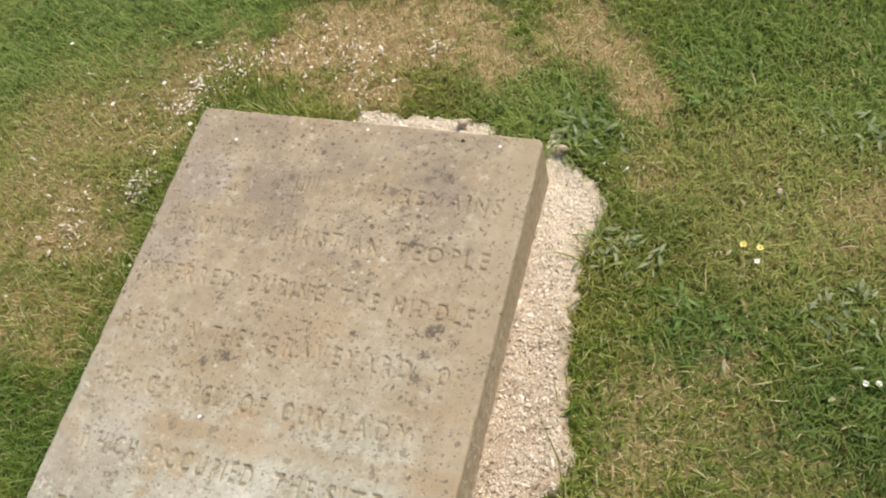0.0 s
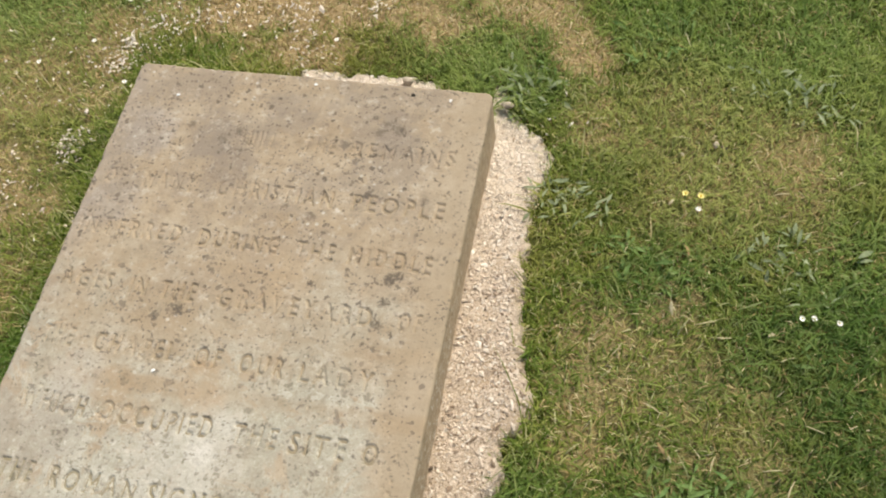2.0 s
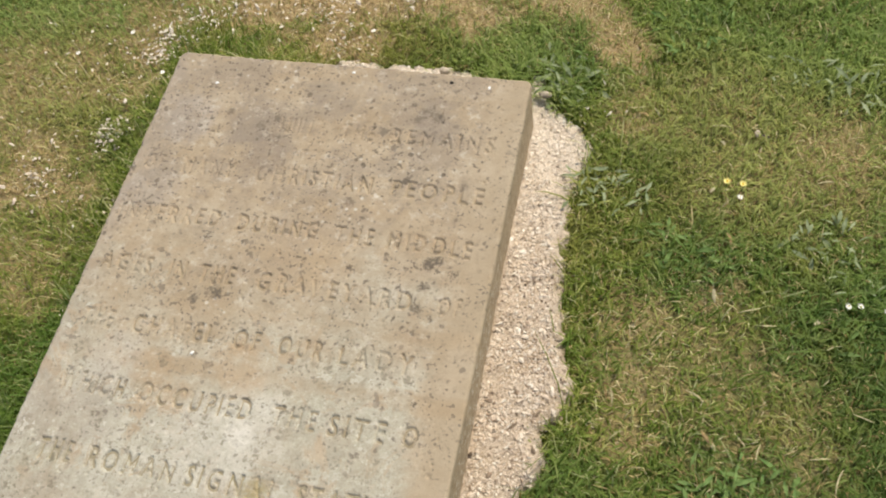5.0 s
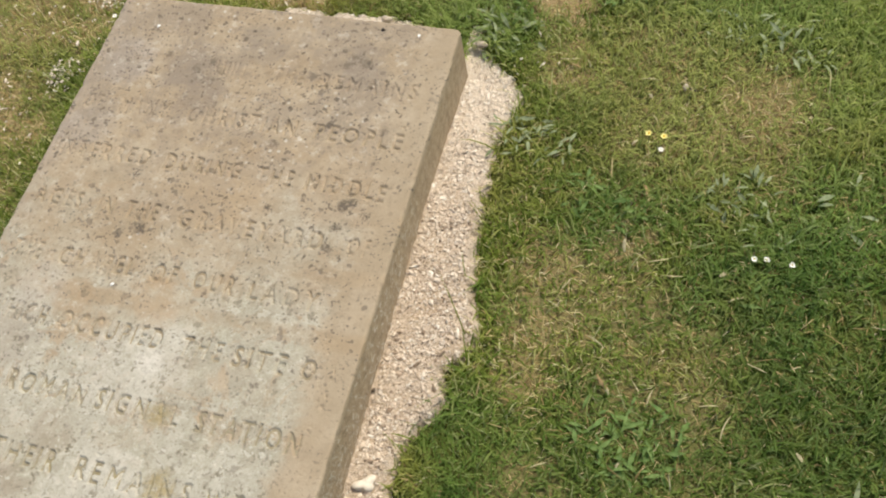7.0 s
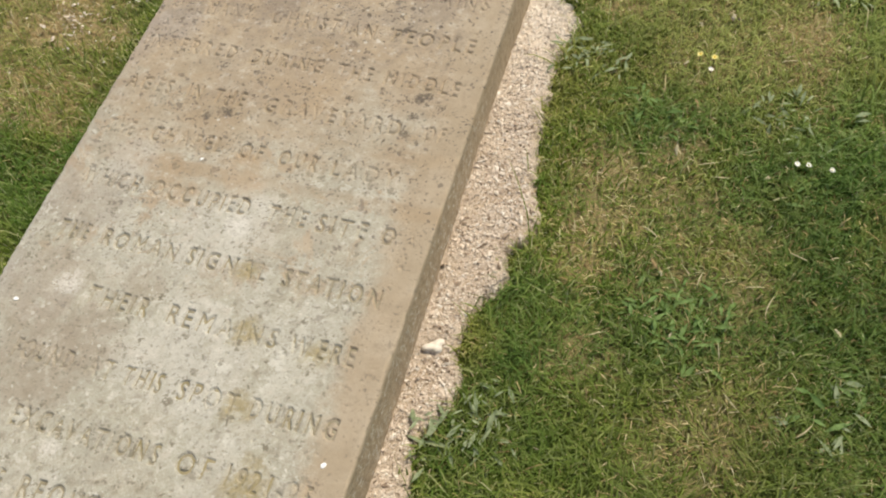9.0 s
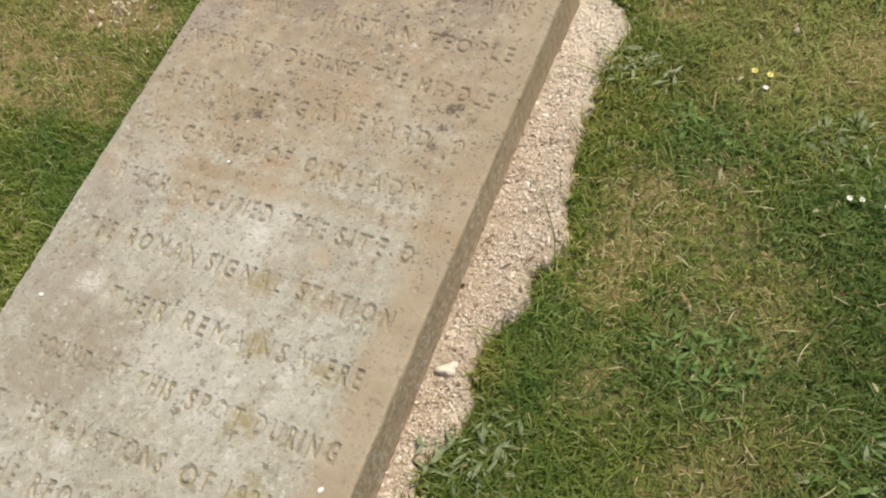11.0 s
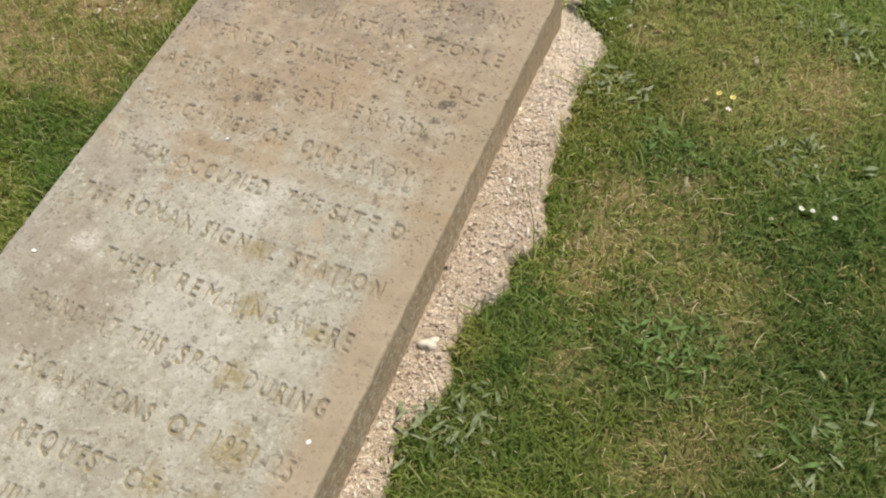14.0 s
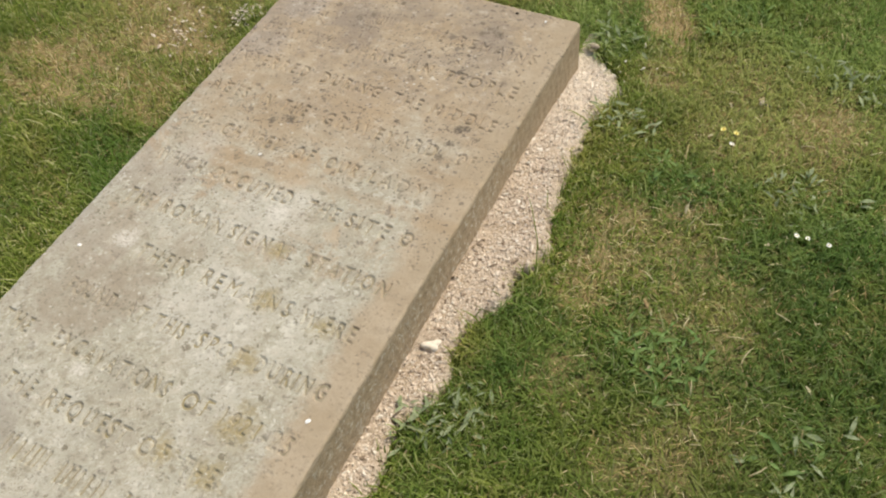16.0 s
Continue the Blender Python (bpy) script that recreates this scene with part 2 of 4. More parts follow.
    high = n.math("MULTIPLY", n.remap(y, -0.80, -0.42, 0.12, 1.0), n.remap(x, -0.03, -0.11, 0.3, 1.0))
    for scale, radius, share, much in ((56, 0.22, 0.34, 0.80), (95, 0.24, 0.30, 0.60), (32, 0.15, 0.28, 0.75)):
        colour = n.mix(n.math("MULTIPLY", n.math("MULTIPLY", n.spots(scale, radius, share), high), n.remap(few, 0.0, 1.0, much * 0.3, much)), colour, (0.105, 0.085, 0.066))
    for scale, radius, share, much, tint in ((52, 0.30, 0.34, 0.85, (0.190, 0.170, 0.122)), (88, 0.30, 0.26, 0.8, (0.200, 0.180, 0.130)), (95, 0.26, 0.16, 0.6, (0.680, 0.660, 0.590)), (36, 0.34, 0.24, 0.6, (0.600, 0.585, 0.515))):
        colour = n.mix(n.math("MULTIPLY", n.math("MULTIPLY", n.spots(scale, radius, share, 0.8), crust), n.remap(n.noise(7.5 + scale * 0.02, 5, 0.7), 0.42, 0.56, much * 0.2, much)), colour, tint)
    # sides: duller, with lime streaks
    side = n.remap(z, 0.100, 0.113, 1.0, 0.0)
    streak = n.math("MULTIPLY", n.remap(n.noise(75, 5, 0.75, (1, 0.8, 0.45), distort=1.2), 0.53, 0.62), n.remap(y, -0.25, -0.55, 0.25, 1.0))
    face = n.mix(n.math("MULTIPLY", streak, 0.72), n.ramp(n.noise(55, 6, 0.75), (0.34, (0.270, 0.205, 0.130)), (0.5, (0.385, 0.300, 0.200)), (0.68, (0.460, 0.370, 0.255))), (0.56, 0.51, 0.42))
    # shadow under the bevel painted as a broken dark strip below the top edge
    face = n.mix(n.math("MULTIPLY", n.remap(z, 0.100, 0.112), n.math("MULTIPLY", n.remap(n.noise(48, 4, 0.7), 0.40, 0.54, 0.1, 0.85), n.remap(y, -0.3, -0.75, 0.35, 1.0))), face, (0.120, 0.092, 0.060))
    flake = n.math("MULTIPLY", n.spots(70, 0.34, 0.42, 1.1), n.remap(y, -0.30, -0.55, 0.1, 0.8))
    face = n.mix(flake, face, (0.600, 0.545, 0.450))
    face = n.mix(n.math("MULTIPLY", n.remap(n.noise(62, 4, 0.65, (1, 1, 0.5), distort=2.0), 0.47, 0.50), n.math("MULTIPLY", n.remap(n.noise(62, 4, 0.65, (1, 1, 0.5), distort=2.0), 0.53, 0.50), n.remap(y, -0.6, -0.85, 0.0, 0.55))), face, (0.150, 0.120, 0.082))
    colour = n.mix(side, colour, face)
    colour = n.mix(n.remap(fine, 0.44, 0.66, 0.0, 0.20), colour, (0.24, 0.20, 0.15))
    n.bump(n.math("ADD", n.math("MULTIPLY", fine, 0.5), n.math("MULTIPLY", n.noise(130, 4, 0.7), 0.6)), 0.7, 0.0022)
    return n.finish(colour, 0.9, 0.2)


def letter_stone():
    n = Nodes("dirt_in_letters")
    y = n.axis(1)
    c = n.ramp(n.noise(60, 5, 0.7), (0.3, (0.265, 0.210, 0.140)), (0.7, (0.400, 0.335, 0.240)))
    c = n.mix(n.remap(y, -0.66, -0.84, 0.0, 0.75), c, n.ramp(n.noise(70, 5, 0.7), (0.3, (0.245, 0.218, 0.150)), (0.7, (0.380, 0.352, 0.265))))
    c = n.mix(n.math("MULTIPLY", n.remap(y, -0.7, -1.0), n.remap(n.noise(16, 4), 0.5, 0.62, 0.0, 0.7)), c, (0.320, 0.270, 0.140))
    n.bump(n.noise(400, 4, 0.7), 0.6, 0.001)
    return n.finish(c, 0.95, 0.15)


def soil():
    n = Nodes("lawn_soil_and_thatch")
    bare = n.ramp(n.noise(150, 6, 0.75), (0.30, (0.190, 0.140, 0.068)), (0.5, (0.400, 0.300, 0.160)), (0.72, (0.600, 0.480, 0.300)))
    turf = n.ramp(n.noise(75, 6, 0.75), (0.3, (0.052, 0.080, 0.017)), (0.5, (0.108, 0.138, 0.034)), (0.7, (0.185, 0.195, 0.062)))
    turf = n.mix(n.remap(n.noise(1.4, 5, 0.65), 0.47, 0.62, 0.0, 0.4), turf, (0.190, 0.170, 0.058))
    worn = n.t.nodes.new("ShaderNodeAttribute")
    worn.attribute_name = "worn"
    c = n.mix(worn.outputs["Fac"], turf, bare)
    n.bump(n.noise(220, 5, 0.7), 0.8, 0.006)
    return n.finish(c, 0.95, 0.1)


def blade_green():
    n = Nodes("grass_blade_green")
    c = n.ramp(n.island(), (0.0, (0.125, 0.205, 0.030)), (0.35, (0.225, 0.302, 0.052)), (0.7, (0.335, 0.390, 0.088)), (0.88, (0.490, 0.500, 0.190)), (1.0, (0.700, 0.660, 0.400)))
    c = n.mix(n.remap(n.noise(5.0, 4, 0.6), 0.48, 0.62, 0.0, 0.45), c, (0.125, 0.230, 0.042))
    c = n.mix(n.remap(n.noise(2.2, 5, 0.65), 0.50, 0.64, 0.0, 0.5), c, (0.360, 0.340, 0.095))
    wav = n.noise(4.5, 5, 0.65)
    for x, y, r, tint, much in ((0.43, -0.72, 0.15, (0.110, 0.205, 0.050), 0.55), (0.78, -0.78, 0.26, (0.115, 0.200, 0.050), 0.55), (0.20, -0.80, 0.12, (0.150, 0.255, 0.062), 0.55), (0.60, -0.45, 0.16, (0.140, 0.235, 0.060), 0.5), (0.60, 0.08, 0.34, (0.390, 0.480, 0.145), 0.6), (0.15, 0.33, 0.16, (0.330, 0.420, 0.110), 0.4), (0.16, -0.98, 0.14, (0.110, 0.200, 0.042), 0.55),
                                (0.70, -0.30, 0.20, (0.150, 0.290, 0.065), 0.5), (0.36, -0.29, 0.12, (0.120, 0.240, 0.060), 0.5), (-1.35, 0.28, 0.45, (0.330, 0.455, 0.150), 0.65),
                                (-0.85, 0.55, 0.30, (0.340, 0.470, 0.140), 0.65), (0.50, 0.45, 0.30, (0.220, 0.345, 0.085), 0.55), (0.05, 0.17, 0.12, (0.200, 0.310, 0.085), 0.5),
                                (-0.83, -0.7, 0.18, (0.110, 0.230, 0.045), 0.6), (0.40, 0.02, 0.24, (0.430, 0.450, 0.150), 0.6), (-1.2, -0.1, 0.3, (0.460, 0.460, 0.165), 0.6), (0.74, -0.52, 0.20, (0.095, 0.175, 0.036), 0.55), (0.52, -0.98, 0.22, (0.185, 0.225, 0.052), 0.45), (0.32, -1.02, 0.14, (0.200, 0.280, 0.055), 0.4), (-0.1, 0.2, 0.2, (0.330, 0.430, 0.130), 0.5)):
        c = n.mix(n.math("MULTIPLY", n.near(x, y, r * 0.5, r * 1.3, wav), much), c, tint)
    return n.finish(c, 0.55, 0.25, thin=0.45)


def blade_dry():
    n = Nodes("grass_blade_dry")
    c = n.ramp(n.island(), (0.0, (0.270, 0.180, 0.080)), (0.45, (0.460, 0.340, 0.155)), (0.8, (0.660, 0.530, 0.285)), (1.0, (0.800, 0.710, 0.480)))
    return n.finish(c, 0.65, 0.25, thin=0.3)


def leaf_mat(name, a, b):
    n = Nodes(name)
    c = n.mix(n.object_random(), a, b)
    c = n.mix(n.remap(n.noise(60, 4), 0.4, 0.65, 0.0, 0.4), c, tuple(v * 1.5 for v in b))
    n.bump(n.noise(160, 3), 0.5, 0.001)
    return n.finish(c, 0.6, 0.2, thin=0.3)


def chip_mat(name, dark, mid, light):
    n = Nodes(name)
    c = n.ramp(n.island(), (0.0, tuple(v * 0.55 for v in dark)), (0.06, dark), (0.26, mid), (0.85, light), (1.0, (0.80, 0.76, 0.68)))
    c = n.mix(n.remap(n.noise(300, 3), 0.45, 0.7, 0.0, 0.25), c, dark)
    c = n.mix(n.remap(n.axis(1), -0.45, 0.0, 0.0, 0.55), c, (0.860, 0.790, 0.690))
    return n.finish(c, 0.9, 0.2)


def gravel_bed_mat():
    n = Nodes("crushed_limestone_fines")
    c = n.ramp(n.noise(260, 6, 0.8), (0.32, (0.270, 0.195, 0.135)), (0.46, (0.570, 0.460, 0.350)), (0.66, (0.740, 0.640, 0.520)))
    c = n.mix(n.remap(n.noise(14, 4), 0.45, 0.62, 0.0, 0.4), c, (0.42, 0.31, 0.20))
    c = n.mix(n.remap(n.axis(1), -0.45, 0.0, 0.0, 0.45), c, (0.820, 0.740, 0.635))
    n.bump(n.noise(240, 5, 0.8), 1.0, 0.004)
    return n.finish(c, 0.95, 0.15)


def plain(name, colour, rough=0.6, var=0.15, scale=200):
    n = Nodes(name)
    return n.finish(n.mix(n.remap(n.noise(scale, 3), 0.35, 0.65, 0.0, 1.0), colour, tuple(v * (1 - var) for v in colour)), rough, 0.3)


STONE, LETTER, SOIL = slab_stone(), letter_stone(), soil()
GREEN, DRY = blade_green(), blade_dry()
LEAF_GREY = leaf_mat("grey_green_leaf", (0.175, 0.228, 0.112), (0.345, 0.395, 0.240))
LEAF_DEEP = leaf_mat("deep_green_leaf", (0.100, 0.185, 0.048), (0.190, 0.285, 0.092))
CHIPS = chip_mat("limestone_chips", (0.290, 0.220, 0.160), (0.625, 0.515, 0.410), (0.760, 0.670, 0.560))
BED = gravel_bed_mat()
WHITE_STONE = plain("pale_limestone", (0.78, 0.71, 0.60), 0.85, 0.2, 70)
GREY_STONE = plain("grey_stone", (0.54, 0.46, 0.36), 0.85, 0.4, 60)
CRUMB = plain("dark_soil_crumb", (0.06, 0.05, 0.04), 0.9, 0.3, 300)
PETAL_WHITE = plain("white_petal", (0.86, 0.85, 0.82), 0.6, 0.05)
PETAL_YELLOW = plain("yellow_petal", (0.93, 0.83, 0.30), 0.4, 0.15)
CENTRE = plain("yellow_flower_centre", (0.75, 0.48, 0.03), 0.7, 0.2, 600)
STALK = plain("green_stalk", (0.10, 0.16, 0.04), 0.6)

# ---- plan ----
SLAB_W, SLAB_L, SLAB_TOP = 0.76, 1.90, 0.12
# the gravel's rim: metres out from the slab's long side, by the distance along it (the head is at y = 0)
RIM = ((0.14, 0.0), (0.075, 0.015), (0.03, 0.055), (0.0, 0.09), (-0.045, 0.132), (-0.11, 0.116), (-0.165, 0.098), (-0.25, 0.091),
       (-0.33, 0.096), (-0.41, 0.107), (-0.50, 0.120), (-0.57, 0.146), (-0.63, 0.142), (-0.665, 0.102), (-0.72, 0.124), (-0.80, 0.078),
       (-0.86, 0.070), (-0.94, 0.098), (-1.0, 0.088), (-1.06, 0.052), (-1.2, 0.066), (-1.5, 0.05), (-1.95, 0.04))
RIM_Y = np.array([p[0] for p in RIM][::-1])
RIM_W = np.array([p[1] for p in RIM][::-1])
# worn, dried patches of the lawn: x, y, radius, strength
WORN = ((-0.82, 0.29, 0.08, 0.75), (-0.74, 0.27, 0.09, 0.85), (-0.61, 0.32, 0.12, 0.95), (-0.47, 0.35, 0.13, 0.95), (-0.33, 0.37, 0.11, 0.9), (-0.22, 0.38, 0.07, 0.8), (-0.17, 0.29, 0.06, 0.8),
        (-0.51, 0.21, 0.08, 0.85), (-0.42, 0.20, 0.06, 0.8), (-0.01, 0.41, 0.08, 0.75), (0.06, 0.34, 0.07, 0.8), (0.12, 0.27, 0.06, 0.8), (0.17, 0.205, 0.055, 0.8),
        (-0.94, 0.19, 0.09, 0.75), (-1.03, 0.07, 0.13, 0.6), (-1.19, -0.03, 0.15, 0.55), (-1.21, -0.18, 0.14, 0.6), (-1.08, -0.26, 0.10, 0.75), (-0.97, 0.10, 0.08, 0.7),
        (0.20, 0.05, 0.055, 0.7), (0.255, -0.42, 0.06, 0.58), (0.265, -0.54, 0.065, 0.56), (0.25, -0.63, 0.05, 0.5), (0.29, -0.84, 0.05, 0.35), (0.51, -0.95, 0.08, 0.34),
        (-1.03, -0.50, 0.11, 0.6), (-0.99, -0.34, 0.08, 0.6), (-1.30, -0.50, 0.14, 0.7), (0.38, -0.45, 0.06, 0.35), (0.57, -0.03, 0.11, 0.48), (0.46, -0.05, 0.12, 0.35),
        (0.32, 0.06, 0.10, 0.35), (0.50, -0.62, 0.10, 0.38), (0.38, -0.36, 0.04, 0.5), (0.45, -0.50, 0.08, 0.35), (0.56, -0.86, 0.07, 0.32))
LETTER_LINES = (  # baseline, then each word with its two ends along the line
    (-0.182, (("THE", -0.354, -0.284), ("REMAINS", -0.251, -0.045))),
    (-0.300, (("OF", -0.735, -0.693), ("MANY", -0.652, -0.540), ("CHRISTIAN", -0.498, -0.258), ("PEOPLE", -0.223, -0.044))),
    (-0.413, (("INTERRED", -0.745, -0.530), ("DURING", -0.498, -0.336), ("THE", -0.305, -0.228), ("MIDDLE", -0.203, -0.044))),
    (-0.527, (("AGES", -0.735, -0.629), ("IN", -0.593, -0.559), ("THE", -0.533, -0.464), ("GRAVEYARD", -0.422, -0.128), ("OF", -0.083, -0.042))),
    (-0.643, (("THE", -0.722, -0.661), ("CHAPEL", -0.623, -0.462), ("OF", -0.428, -0.376), ("OUR", -0.344, -0.260), ("LADY", -0.233, -0.098))),
    (-0.764, (("WHICH", -0.712, -0.587), ("OCCUPIED", -0.562, -0.352), ("THE", -0.317, -0.237), ("SITE", -0.217, -0.119), ("O", -0.093, -0.064))),
    (-0.885, (("THE", -0.700, -0.635), ("ROMAN", -0.606, -0.446), ("SIGNAL", -0.428, -0.267), ("STATION", -0.237, -0.050))),
    (-1.001, (("THEIR", -0.576, -0.448), ("REMAINS", -0.414, -0.200), ("WERE", -0.180, -0.058))),
    (-1.125, (("FOUND", -0.655, -0.535), ("AT", -0.510, -0.455), ("THIS", -0.437, -0.363), ("SPOT", -0.333, -0.221), ("DURING", -0.202, -0.045))),
    (-1.237, (("THE", -0.730, -0.655), ("EXCAVATIONS", -0.594, -0.314), ("OF", -0.284, -0.219), ("1921-25", -0.194, -0.048))),
    (-1.341, (("AT", -0.705, -0.655), ("THE", -0.620, -0.550), ("REQUEST", -0.519, -0.323), ("OF", -0.301, -0.238), ("THE", -0.205, -0.135))))
BAR_LINES = ((-0.182, -0.49, -0.385, 5), (-1.441, -0.66, -0.16, 19))
# places where the carving has weathered almost away: x, y, radius
FADED = ((-0.60, -0.165, 0.12), (-0.715, -0.285, 0.05), (-0.40, -0.165, 0.05), (-0.69, -0.395, 0.05), (-0.62, -0.29, 0.05), (-0.47, -0.285, 0.035), (-0.15, -0.395, 0.035),
         (-0.66, -0.51, 0.035), (-0.32, -0.51, 0.04), (-0.20, -0.51, 0.05), (-0.06, -0.52, 0.03), (-0.69, -0.625, 0.045), (-0.53, -0.625, 0.03), (-0.15, -0.63, 0.025),
         (-0.57, -0.75, 0.018), (-0.25, -0.75, 0.018), (-0.14, -0.755, 0.015), (-0.30, -0.868, 0.03), (-0.27, -0.985, 0.05), (-0.16, -0.985, 0.04), (-0.65, -1.11, 0.05),
         (-0.50, -1.11, 0.05), (-0.26, -1.115, 0.03), (-0.06, -0.985, 0.015), (-0.22, -1.222, 0.02), (-0.08, -1.222, 0.04), (-0.22, -1.325, 0.05))
CAP = 0.036


def field(x, y, scale, seed=0.0):
    """Smooth random field over the plan, about -1 to 1, from summed sine waves."""
    rng = np.random.default_rng(int(seed * 100) + 7)
    total = np.zeros_like(x)
    for k in range(9):
        a, f, p = rng.uniform(0, 2 * np.pi), scale * rng.uniform(0.5, 1.9), rng.uniform(0, 2 * np.pi)
        total = total + np.sin(f * (x * np.cos(a) + y * np.sin(a)) * 2 * np.pi + p)
    return total / 4.0


def rim_out(y):
    return np.interp(y, RIM_Y, RIM_W)


def gravel_at(x, y):
    """Metres inside the gravel's rim (negative: on the lawn). A strip along the long side, and a scrap behind the head."""
    wav = 0.006 * field(x, y, 14, 3) + 0.004 * field(x, y, 30, 4)
    side = np.where((x > -0.02) & (y < 0.13) & (y > -1.94), rim_out(y) - x, -1.0)
    head = np.where((y > -0.02), np.minimum(0.125 - y, 0.12 - np.abs(x + 0.30) * 0.75), -1.0)
    return np.maximum(side, head) + wav


def ground_z(x, y):
    z = 0.006 * field(x, y, 1.1, 1) + 0.004 * field(x, y, 3.5, 2) - 0.012
    d = np.clip((gravel_at(x, y) + 0.02) / 0.03, 0, 1)
    return z * np.exp(-(x * x + y * y) / 60) - 0.020 * d


def worn_at(x, y):
    w = np.zeros_like(x)
    for px, py, r, s in WORN:
        w = np.maximum(w, s * np.clip(1.5 - np.hypot(x - px, y - py) / r * 0.85 + 0.34 * field(x, y, 9, 5) + 0.34 * field(x, y, 24, 15), 0, 1))
    return w


def mesh_of(name, verts, faces, mat, smooth=False):
    me = bpy.data.meshes.new(name)
    verts = np.asarray(verts, dtype=np.float32)
    faces = [np.asarray(f, dtype=np.int32) for f in (faces if isinstance(faces, list) else [faces])]
    me.vertices.add(len(verts))
    me.vertices.foreach_set("co", verts.ravel())
    me.loops.add(sum(f.size for f in faces))
    me.loops.foreach_set("vertex_index", np.concatenate([f.ravel() for f in faces]))
    sizes = np.concatenate([np.full(len(f), f.shape[1], dtype=np.int32) for f in faces])
    me.polygons.add(len(sizes))
    me.polygons.foreach_set("loop_start", np.concatenate(([0], np.cumsum(sizes)[:-1])).astype(np.int32))
    me.polygons.foreach_set("loop_total", sizes)
    me.polygons.foreach_set("use_smooth", np.full(len(sizes), smooth))
    me.update(calc_edges=True)
    me.validate()
    me.materials.append(mat)
    return me


def grid_faces(nx, ny):
    i = np.arange(nx - 1)[None, :] + nx * np.arange(ny - 1)[:, None]
    return np.stack([i, i + 1, i + nx + 1, i + nx], axis=-1).reshape(-1, 4)


# ---- ground ----
def spread(lo, hi, step, far):
    mid = np.arange(lo, hi + step / 2, step)
    grow = np.cumsum(step * 1.35 ** np.arange(1, 60))
    grow = grow[grow < far]
    return np.concatenate((lo - grow[::-1], mid, hi + grow))


gx, gy = spread(-1.9, 1.1, 0.014, 900), spread(-2.1, 0.8, 0.014, 900)
X, Y = np.meshgrid(gx, gy)
ground = new("ground", mesh_of("ground", np.stack([X, Y, ground_z(X, Y)], -1).reshape(-1, 3), grid_faces(len(gx), len(gy)), SOIL, True))
ground.data.attributes.new("worn", "FLOAT", "POINT").data.foreach_set("value", np.clip(worn_at(X, Y) * 1.2, 0, 1).astype(np.float32).ravel())
tagged(ground, "brown lawn soil and thatch under mown grass", "ground", kind="structure")

# ---- gravel strip ----
bx, by = np.arange(-0.55, 0.172, 0.004), np.arange(-1.95, 0.16, 0.004)
X, Y = np.meshgrid(bx, by)
inside = gravel_at(X, Y)
bed_z = np.interp(Y, [-1.9, -1.24, -0.92, -0.75, -0.4, -0.2, -0.02, 0.15], [-0.015, -0.014, -0.004, 0.004, 0.012, 0.004, -0.016, -0.012])
bed_z = bed_z + 0.003 * field(X, Y, 9, 6) + 0.0015 * field(X, Y, 40, 8) - 0.035 * np.clip(-inside / 0.02, 0, 1) - 0.004 * np.clip(1 - inside / 0.02, 0, 1)
keep = (inside > -0.02) & ((X > -0.01) | (Y > -0.01))
faces = grid_faces(len(bx), len(by))
faces = faces[keep.ravel()[faces].all(axis=1)]
used, back = np.unique(faces, return_inverse=True)
gravel = new("gravel_strip", mesh_of("gravel_strip", np.stack([X, Y, bed_z], -1).reshape(-1, 3)[used], back.reshape(faces.shape), BED, True))
tagged(gravel, "pale pinkish crushed limestone gravel strip beside the slab", "gravel", kind="structure")


def bed_height(x, y):
    """Height of the bed at points of the plan (nearest grid node)."""
    i = np.clip(np.round((y - by[0]) / 0.004).astype(int), 0, len(by) - 1)
    j = np.clip(np.round((x - bx[0]) / 0.004).astype(int), 0, len(bx) - 1)
    return bed_z[i, j]


def chip_cloud(rng, places, sizes):
    """Angular chips: squashed, jittered octahedra with cut corners, as one vertex and face array."""
    base = np.array([(1, 0, 0), (-1, 0, 0), (0, 1, 0), (0, -1, 0), (0, 0, 1), (0, 0, -1), (.62, .62, .5), (-.62, .62, -.4), (.6, -.62, -.5), (-.6, -.6, .55)])
    tri = np.array([(4, 6, 2), (4, 0, 6), (0, 2, 6), (4, 2, 9), (2, 1, 9), (4, 9, 3), (9, 1, 3), (4, 3, 0), (5, 2, 0), (5, 7, 2), (7, 1, 2), (5, 1, 7), (5, 3, 1), (5, 8, 3), (8, 0, 3), (5, 0, 8)])
    n = len(places)
    v = base[None] * rng.uniform(0.65, 1.25, (n, 10, 1)) * np.stack([rng.uniform(0.8, 1.9, n), rng.uniform(0.45, 1.0, n), rng.uniform(0.3, 0.7, n)], -1)[:, None]
    a, b = rng.uniform(0, 2 * np.pi, n), rng.normal(0, 0.45, n)
    ca, sa, cb, sb = np.cos(a)[:, None], np.sin(a)[:, None], np.cos(b)[:, None], np.sin(b)[:, None]
    x, y, z = v[..., 0], v[..., 1], v[..., 2]
    x, z = x * cb + z * sb, -x * sb + z * cb
    v = np.stack([x * ca - y * sa, x * sa + y * ca, z], -1) * sizes[:, None, None] + places[:, None]
    f = tri[None] + (np.arange(n) * 10)[:, None, None]
    return v.reshape(-1, 3), f.reshape(-1, 3)


